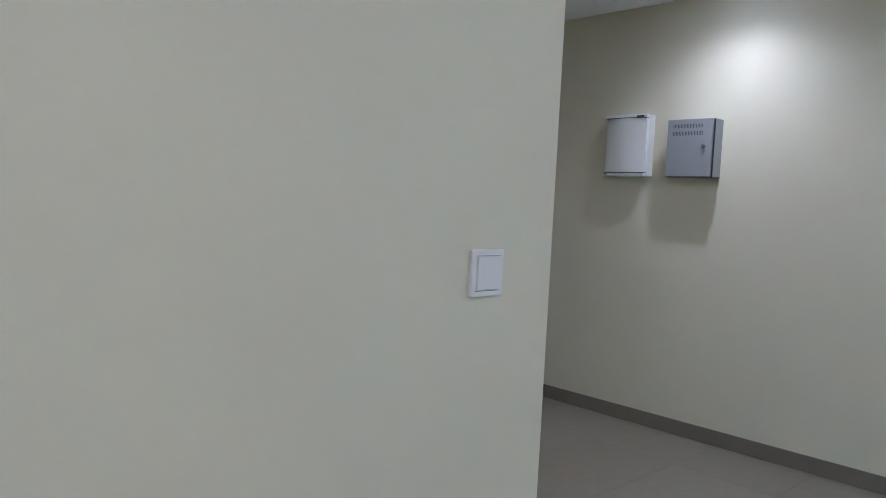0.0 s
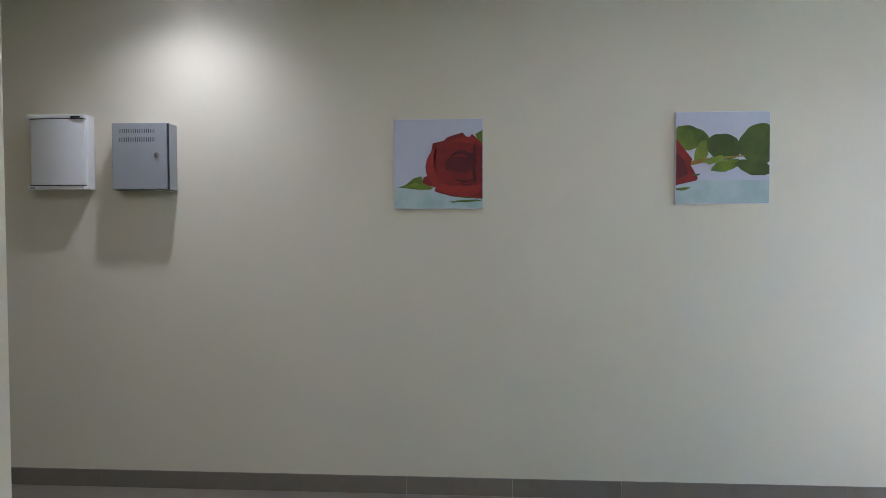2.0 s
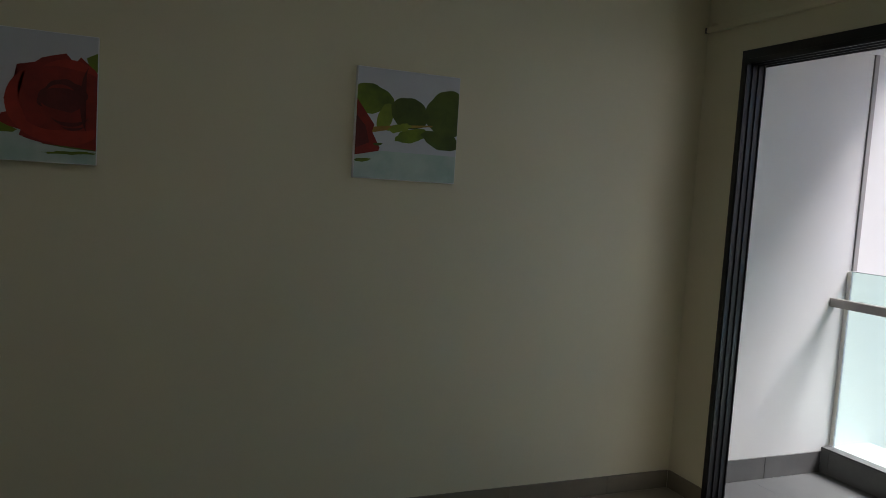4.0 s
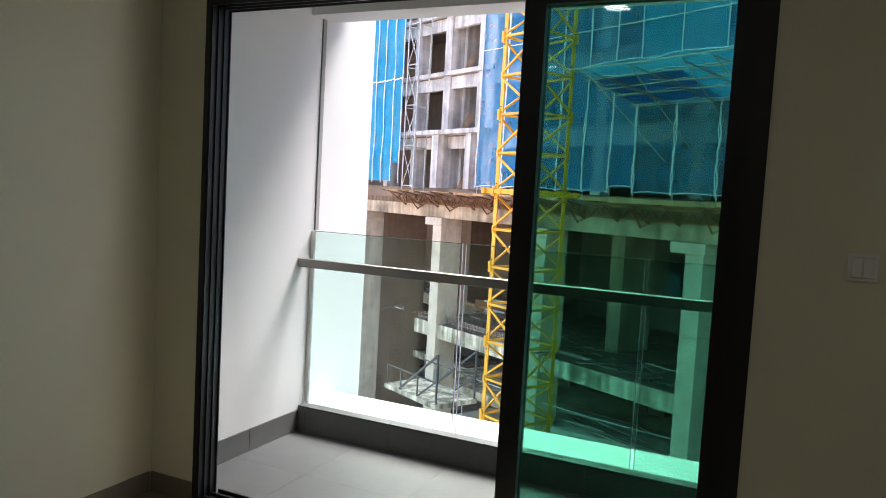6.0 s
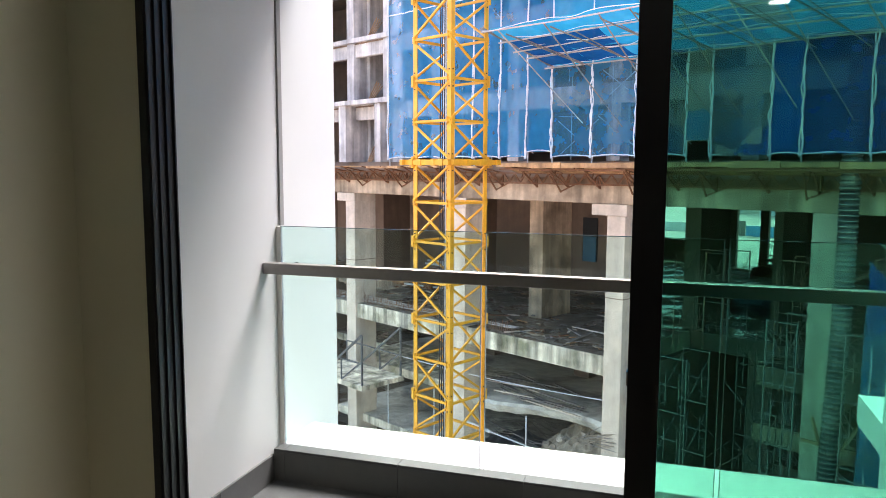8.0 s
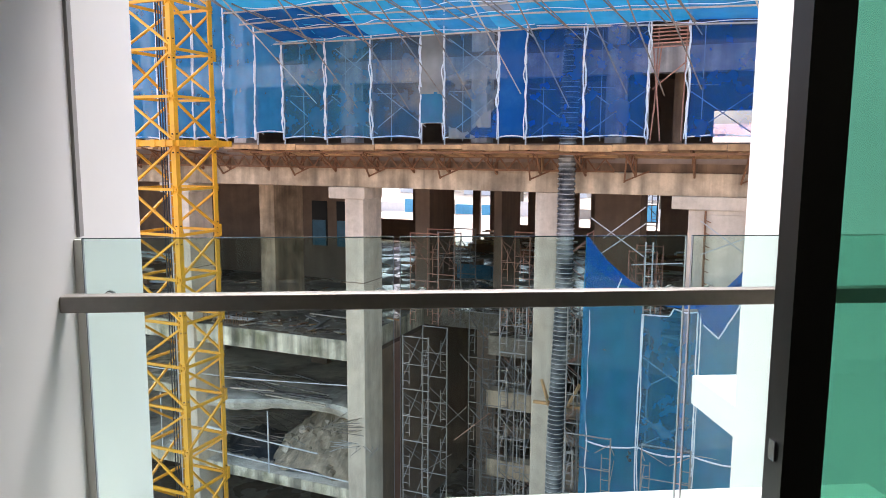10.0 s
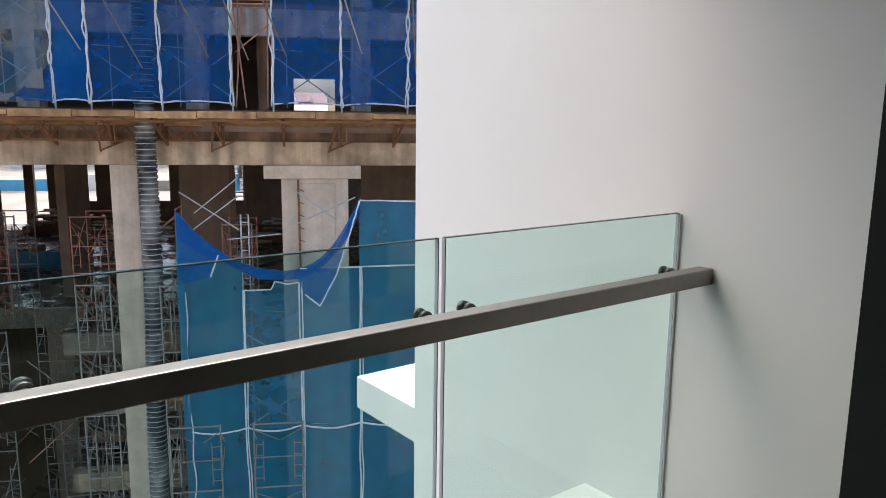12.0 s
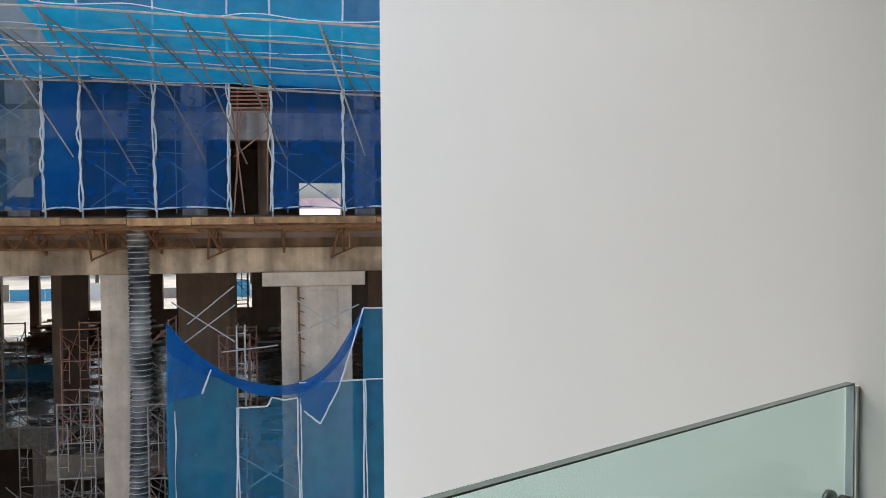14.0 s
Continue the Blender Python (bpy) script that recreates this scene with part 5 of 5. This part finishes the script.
for k in range(14):
    s, z = -0.35 + rng.uniform(-0.35, 0.35), -7.45 + rng.uniform(-0.25, 0.2)
    a, L = rng.uniform(-0.7, 0.7), rng.uniform(0.3, 0.65)
    bm = bmesh.new()
    tube(bm, (s - L * math.cos(a), 0.08, z - L * math.sin(a)), (s + L * math.cos(a), 0.16 + rng.uniform(0, 0.2), z + L * math.sin(a)), 0.012, 5)
    part("pole", bm, BAMBOO if k % 2 else RUBBLE, props)
pit = site("pit_braces", "long pale tube braces between the pit scaffolds", "scaffold")
for k in range(14):
    s, z, d = rng.uniform(-7.0, -1.2), rng.uniform(-12.0, -5.6), rng.choice((-1.2, -2.4, -3.6, -5.0))
    L, f = rng.uniform(0.9, 1.5), rng.choice((-1, 1))
    bm = bmesh.new()
    tube(bm, (s - L / 2, d, z - 0.55 * f), (s + L / 2, d, z + 0.55 * f), 0.016, 4)
    part("brace", bm, PIPE_DULL if k % 3 else PIPE_RED, pit)
tarp = site("blue_tarpaulin", "crumpled dark blue tarpaulin hung behind the columns", "tarpaulin")
bm = bmesh.new()
sag_sheet(bm, -2.2, 0.9, FLOOR2, -3.9, -13.0, 0.3, 5, 12, 8)
part("sheet", bm, HOARD_DARK, tarp)
for n, (s0, d0, ns) in enumerate(((-6.2, -19.0, 40), (2.2, -15, 26), (14.8, -6.5, 26), (-9.5, -20, 24), (-5.3, -23.5, 34), (-0.9, -23, 34), (2.4, -23.5, 26))):
    hp = site("material_stack", "untidy stack of pale boards and sacks on the podium floor", "building materials")
    for k in range(ns):
        a, L = rng.uniform(-0.4, 0.4), rng.uniform(0.3, 1.3)
        h = rng.random() ** 1.6
        s, d, z = s0 + rng.uniform(-1.6, 1.6) * (1.1 - h), d0 + rng.uniform(-1.5, 1.5), FLOOR2 + 0.05 + 1.1 * h
        bm = bmesh.new()
        bar(bm, (s - L * math.cos(a), d - L * math.sin(a), z), (s + L * math.cos(a), d + L * math.sin(a), z + rng.uniform(-0.1, 0.1)), rng.uniform(0.1, 0.45), rng.uniform(0.05, 0.12))
        part("board", bm, rng.choice([PLANK, CONC_LIGHT, WHITE_OUT, RUST]), hp)
    boxpart("pallet", (s0 - 1.5, s0 + 1.5, d0 - 1.3, d0 + 1.3, FLOOR2, FLOOR2 + 0.5), RUST, hp)
loose = site("loose_boards", "loose boards and bars scattered on the slab", "debris")
loose["kind"] = "stuff"
for k in range(420):
    s, d = rng.uniform(-10, 18), rng.uniform(-1, 0) ** 3 * 23 - 0.8
    z = FLOOR2 + 0.03
    if -4.4 < s < -0.6 and d > -6:
        continue
    if s < -0.5 and d > -3:
        d -= 4
    a = rng.uniform(0, math.pi)
    L = rng.uniform(0.08, 0.3) if k % 12 else rng.uniform(0.5, 1.3)
    bm = bmesh.new()
    bar(bm, (s - L * math.cos(a), d - L * math.sin(a), z), (s + L * math.cos(a), d + L * math.sin(a), z + rng.uniform(0, 0.12)), rng.uniform(0.03, 0.14), 0.04)
    part("board", bm, rng.choice([PLANK, CONC_LIGHT, BAMBOO, PIPE_DARK, BAMBOO, RUBBLE, RUST]), loose)
rebar = site("starter_bars", "rows of thin rusty starter bars on the slab", "reinforcing steel")
bm = bmesh.new()
for k in range(110):
    s = 3.9 + 0.105 * k
    tube(bm, (s, -0.5, FLOOR2), (s + rng.uniform(-0.05, 0.05), -0.5, FLOOR2 + rng.uniform(0.25, 0.5)), 0.013, 4)
part("bars", bm, RUST, rebar)["kind"] = "stuff"
bm = bmesh.new()
for k in range(8):
    tube(bm, (3.8, -0.45 - 0.05 * k, -4.4), (15, -0.45 - 0.05 * k, -4.4 + rng.uniform(-0.2, 0.1)), 0.01, 4)
for k in range(14):
    s = rng.uniform(-1.6, -0.6)
    tube(bm, (s, -0.1, -8.1), (s + rng.uniform(-0.6, 0.9), 0.4, -8.1 + rng.uniform(-0.2, 0.3)), 0.012, 4)
part("bundle", bm, PIPE, rebar)
tang = site("bar_tangle", "dark tangle of bent bars and wet sheeting on the lower slab", "debris")
bm = bmesh.new()
for k in range(45):
    s, d = rng.uniform(2.2, 7.6), rng.uniform(-4.0, -0.9)
    a, L = rng.uniform(-0.5, 0.5), rng.uniform(0.3, 1.5)
    z = -9.9 + 1.2 * rng.random() ** 2
    m = Vector((s, d, z + rng.uniform(0, 0.25)))
    e = Vector((L * math.cos(a), L * math.sin(a), rng.uniform(-0.15, 0.3)))
    tube(bm, m - e, m, 0.013, 4)
    tube(bm, m, m + Vector((e.x, e.y * -0.6, -e.z)), 0.013, 4)
part("bent_bars", bm, PIPE_DARK, tang)["kind"] = "stuff"
bm = bmesh.new()
g = [[bm.verts.new((3.0 + 3.6 * i / 24, -3.6 + 2.4 * j / 12, -9.88 + 0.75 * max(0, 1 - math.hypot(i / 12 - 1, j / 6 - 1)) + 0.16 * noise.noise((i * 0.5, j * 0.6, 4)))) for j in range(13)] for i in range(25)]
for i in range(24):
    for j in range(12):
        bm.faces.new((g[i][j], g[i + 1][j], g[i + 1][j + 1], g[i][j + 1]))
part("wet_sheet", bm, TAR, tang, "crumpled black sheeting", True)
hop = site("loading_platform", "steel loading platform with side rails, hung from the slab", "platform")
boxpart("deck", (9.4, 13.4, 0.1, 2.4, -7.5, -7.3), MOSSY, hop)
bm = bmesh.new()
for d in (0.2, 2.3):
    for s in (9.5, 10.9, 12.2, 13.3):
        bar(bm, (s, d, -7.3), (s, d, -6.4), 0.05)
    bar(bm, (9.5, d, -6.4), (13.3, d, -6.4), 0.05)
    bar(bm, (9.5, d, -5.2), (12.3, d, -7.3), 0.08)
    bar(bm, (9.5, d, -7.3), (9.5, d, -5.2), 0.07)
    bar(bm, (9.5, d, -6.3), (10.9, d, -7.3), 0.06)
part("rail_frame", bm, DARK_STEEL, hop, "dark steel side frame")
guard = site("edge_guard", "thin guard rail along the lower slab", "guard rail")
bm = bmesh.new()
hem(bm, (10.5, -0.25, -6.6), (-0.4, -0.25, -6.18), 0.022, 0.02, 2, 24, 0.14)
tube(bm, (6.9, -0.25, -8.55), (0.9, -0.25, -8.78), 0.026)
tube(bm, (7.2, -0.22, -8.45), (4.7, -0.22, -8.62), 0.06)
tube(bm, (7.5, -0.25, -9.4), (-0.4, -0.25, -9.58), 0.026)
for s in (3.03, 8.0, 11.0):
    tube(bm, (s, -0.36, -9.93), (s, -0.36, -7.6), 0.026)
part("rails", bm, BRACE, guard)

# tower crane mast
CRX, CRY, CL = 9.35, -20.9, 1.58
mast = tagged(empty("tower_crane", pose(CRX, CRY, 0, 0, 0, -27.5)), "yellow lattice tower crane mast with a bolted collar", "crane")
h = CL / 2
CORN = ((-h, -h), (h, -h), (h, h), (-h, h))
for x, y in CORN:
    bm = bmesh.new()
    sx, sy = (1 if x < 0 else -1), (1 if y < 0 else -1)
    box(bm, *sorted((x, x + 0.15 * sx)), *sorted((y, y + 0.025 * sy)), -13.2, 18)
    box(bm, *sorted((x, x + 0.025 * sx)), *sorted((y + 0.0251 * sy, y + 0.15 * sy)), -13.2, 18)
    part("leg", bm, YELLOW, mast, "yellow mast leg")
PAN = 1.2
for k in range(26):
    z = 1.72 - PAN * 12 + PAN * k
    for q in range(4):
        (xa, ya), (xb, yb) = CORN[q], CORN[(q + 1) % 4]
        bm = bmesh.new()
        bar(bm, (xa, ya, z), (xb, yb, z), 0.07)
        if k % 2:
            bar(bm, (xa, ya, z + 0.06), (xb, yb, z + PAN - 0.06), 0.058)
        else:
            bar(bm, (xb, yb, z + 0.06), (xa, ya, z + PAN - 0.06), 0.058)
        for (xc, yc), f in (((xa, ya), 1), ((xb, yb), -1)):
            ux, uy = (xb - xa) / CL * f, (yb - ya) / CL * f
            bar(bm, (xc + 0.1 * ux, yc + 0.1 * uy, z - 0.1), (xc + 0.1 * ux, yc + 0.1 * uy, z + 0.1), 0.12, 0.02)
        part("lattice", bm, YELLOW, mast)
    if k % 2 == 0:
        for x, y in CORN:
            boxpart("splice_plate", (x - 0.05, x + 0.05, y - 0.05, y + 0.05, z - 0.17, z + 0.17), YELLOW, mast)
            bm = bmesh.new()
            for q in range(4):
                for dx, dy in ((0.07, 0.012), (0.012, 0.07)):
                    sx, sy = (1 if x < 0 else -1), (1 if y < 0 else -1)
                    bmesh.ops.create_cube(bm, size=0.034, matrix=Matrix.Translation((x + dx * sx - 0.02 * sx * (dy > dx), y + dy * sy - 0.02 * sy * (dx > dy), z - 0.24 + 0.16 * q)))
            part("bolt", bm, DARK_GAP, mast, "row of dark bolts")
bm = bmesh.new()
for q in range(4):
    (xa, ya), (xb, yb) = CORN[q], CORN[(q + 1) % 4]
    dx, dy = (xb - xa) / CL * 0.35, (yb - ya) / CL * 0.35
    ox, oy = dy / 0.35 * 0.18, -dx / 0.35 * 0.18
    bar(bm, (xa - dx + ox, ya - dy + oy, 1.72), (xb + dx + ox, yb + dy + oy, 1.72), 0.12, 0.15)
    for u in (0.1, 0.32, 0.68, 0.9):
        cx, cy = xa + (xb - xa) * u + ox, ya + (yb - ya) * u + oy
        bar(bm, (cx - 0.07 * dx / 0.35, cy - 0.07 * dy / 0.35, 1.72), (cx + 0.07 * dx / 0.35, cy + 0.07 * dy / 0.35, 1.72), 0.16, 0.19)
part("collar", bm, YELLOW, mast, "yellow collar frame")
bm = bmesh.new()
for k in range(3):
    tube(bm, (0.1 + 0.09 * k, 0.15, -13), (0.1 + 0.09 * k, 0.15, 18), 0.02, 5)
part("cable", bm, CABLE, mast, "black cables")
bm = bmesh.new()
for x in (-0.45, -0.1):
    tube(bm, (x, 0.3, -13), (x, 0.3, 18), 0.02, 5)
for k in range(100):
    tube(bm, (-0.45, 0.3, -13 + 0.31 * k), (-0.1, 0.3, -13 + 0.31 * k), 0.014, 4)
part("ladder", bm, PIPE, mast, "ladder")

# ground, hoarding, trees and houses behind
bm = bmesh.new()
rows = [(400, -13.2), (30, -13.2), (-20, -13.2), (-28, -5.3), (-60, -5.0), (-300, -4.5), (-1500, -4.0)]
prev = None
for d, z in rows:
    cur = [bm.verts.new((s, d, z)) for s in (-1500, -200, -40, 0, 60, 200, 1500)]
    if prev:
        for q in range(6):
            bm.faces.new((prev[q], prev[q + 1], cur[q + 1], cur[q]))
    prev = cur
gr = part("ground", bm, SOIL)
gr.matrix_world = FACE
tagged(gr, "bare site ground running to the horizon", "ground", kind="structure")
hd = site("site_hoarding", "blue sheet hoarding along the rear of the site", "fence")
for k in range(30):
    s = -40 + 3 * k
    boxpart("sheet", (s, s + 2.95, -52.05, -52, -5.02, -3.75 + 0.3 * math.sin(k * 1.7)), (HOARD, FARWALL, HOARD, HOARD, SOIL)[k % 5], hd)
for k in range(7):
    s = -34 + 11 * k
    hs = site("far_house", "pale far house with a red tiled roof", "house", "houses behind the site")
    boxpart("wall", (s, s + 8, -95, -85, -5, 3 + 2 * (k % 2)), FARWALL, hs)
    bm = bmesh.new()
    z = 3 + 2 * (k % 2)
    v = [bm.verts.new(p) for p in ((s - 0.5, -84.5, z), (s + 8.5, -84.5, z), (s + 8.5, -95.5, z), (s - 0.5, -95.5, z), (s - 0.5, -90, z + 2.6), (s + 8.5, -90, z + 2.6))]
    for f in ((0, 1, 5, 4), (2, 3, 4, 5), (0, 4, 3), (1, 2, 5)):
        bm.faces.new([v[i] for i in f])
    part("roof", bm, FARROOF, hs)
    for q in range(3):
        for r in range(2 + k % 2):
            boxpart("window", (s + 1 + 2.3 * q, s + 2.2 + 2.3 * q, -84.99, -84.95, -4 + 3 * r, -2.6 + 3 * r), DARK_GAP, hs)


def tree(s, d, hgt):
    t = site("tree", "leafy green tree behind the site", "tree", "trees behind the site")
    bm = bmesh.new()
    tube(bm, (s, d, -5.2), (s, d, -5.2 + hgt * 0.55), 0.22, 7, 0.1)
    for q in range(5):
        a = q * 1.26
        tube(bm, (s, d, -5 + hgt * 0.4), (s + 1.2 * math.cos(a), d + 1.2 * math.sin(a), -5 + hgt * 0.7), 0.09, 5, 0.03)
    part("trunk", bm, BARK, t)
    bm = bmesh.new()
    for q in range(420):
        a, r, z = rng.uniform(0, math.tau), rng.random() ** 0.5, rng.uniform(-1, 1)
        R = hgt * 0.36 * math.sqrt(max(0.05, 1 - z * z)) * r
        c = Vector((s + R * math.cos(a), d + R * math.sin(a), -5.2 + hgt * 0.72 + z * hgt * 0.28))
        u = Vector((rng.uniform(-1, 1), rng.uniform(-1, 1), rng.uniform(-1, 1))).normalized() * 0.28
        w = u.orthogonal().normalized() * 0.18
        bm.faces.new([bm.verts.new(c + x) for x in (u, w, -u, -w)])
    part("crown", bm, LEAF, t)


for s, d, hh in ((-3.5, -58, 6), (-8, -60, 5), (-30, -56, 6), (-14, -58, 7), (3, -57, 6), (12, -60, 8), (24, -58, 7), (38, -60, 8)):
    tree(s, d, hh)

# ---- tiles, last ----
def tile_mesh(name, a, b, h, m):
    bm = bmesh.new()
    box(bm, 0, a, 0, b, 0, h)
    return done(bm, name, m)


def tiles(parent, name, x0, x1, y0, y1, a, b, z0, h, m, ox=0.0, oy=0.0, bond=0.0, gap=0.0025):
    """Tiles with open joints, cut where they meet the edges."""
    cache = {}
    j = 0
    y = y0 - oy
    while y < y1 - 1e-6:
        x = x0 - ox - (bond * a if j % 2 else 0)
        while x < x1 - 1e-6:
            ax, bx, ay, by = max(x, x0), min(x + a, x1), max(y, y0), min(y + b, y1)
            if bx - ax > 0.01 and by - ay > 0.01:
                key = (round(bx - ax, 3), round(by - ay, 3))
                if key not in cache:
                    cache[key] = tile_mesh(name, key[0] - gap, key[1] - gap, h, m)
                ob = new(name, cache[key])
                ob.location = (ax + gap / 2, ay + gap / 2, z0)
                ob.parent = parent
            x += a
        y += b
        j += 1


tiles(floor, "tile", 1.412, 4.74, 1.953, 6.99, 0.6, 0.6, -0.012, 0.012, TILE, 0.2, 0.013, 0.0, 0.0015)
tiles(floor, "tile", -3.59, 4.74, -1.47, 1.953, 0.6, 0.6, -0.012, 0.012, TILE, 0.2, 0.13, 0.0, 0.0015)
tiles(balcony_floor, "tile", 1.655, 4.703, -2.634, -1.61, 0.6, 0.6, -0.022, 0.02, TILE_OUT, 0.42, 0.02, 0.0, 0.0012)
skirt = tagged(empty("baseboard"), "taupe tile skirting along the cream walls", "baseboard", kind="structure")
y = 1.941 - 0.6 * 6
while y < 6.9:
    a, b = max(y, -1.468), min(y + 0.6, 6.99)
    if b - a > 0.02:
        boxpart("skirting_tile", (4.74, 4.7505, a + 0.001, b - 0.001, 0.0005, 0.1), SKIRT, skirt)
    y += 0.6
for a, b in ((4.476, 4.7399), ):
    boxpart("skirting_tile", (a, b, -1.4805, -1.47, 0.0005, 0.1), SKIRT, skirt)
x = 2.084
while x > -3.5:
    boxpart("skirting_tile", (max(x - 0.6, -3.599) + 0.001, x - 0.001, -1.4805, -1.47, 0.0005, 0.1), SKIRT, skirt)
    x -= 0.6
x = 1.411
while x > -3.5:
    boxpart("skirting_tile", (max(x - 0.6, -3.599) + 0.001, x - 0.001, 1.943, 1.9535, 0.0005, 0.1), SKIRT, skirt)
    x -= 0.6
kerb = tagged(empty("kerb_tiling"), "charcoal tile facing and skirting round the balcony", "trim", kind="structure")
for k in range(6):
    a = 1.65 + 0.6 * k
    b = min(a + 0.598, 4.704)
    if b - a > 0.05:
        boxpart("facing_tile", (a, b, -2.6345, -2.622, -0.002, 0.146), KERB_TILE, kerb)
        boxpart("coping_tile", (a, b, -2.70, -2.62, 0.1484, 0.1604), TILE_OUT, kerb)
for k in range(2):
    boxpart("skirting_tile", (4.704, 4.7155, -2.621 + 0.46 * k, -2.165 + 0.44 * k, -0.002, 0.13), KERB_TILE, kerb)
    boxpart("skirting_tile", (1.6425, 1.654, -2.621 + 0.46 * k, -2.165 + 0.44 * k, -0.002, 0.13), KERB_TILE, kerb)
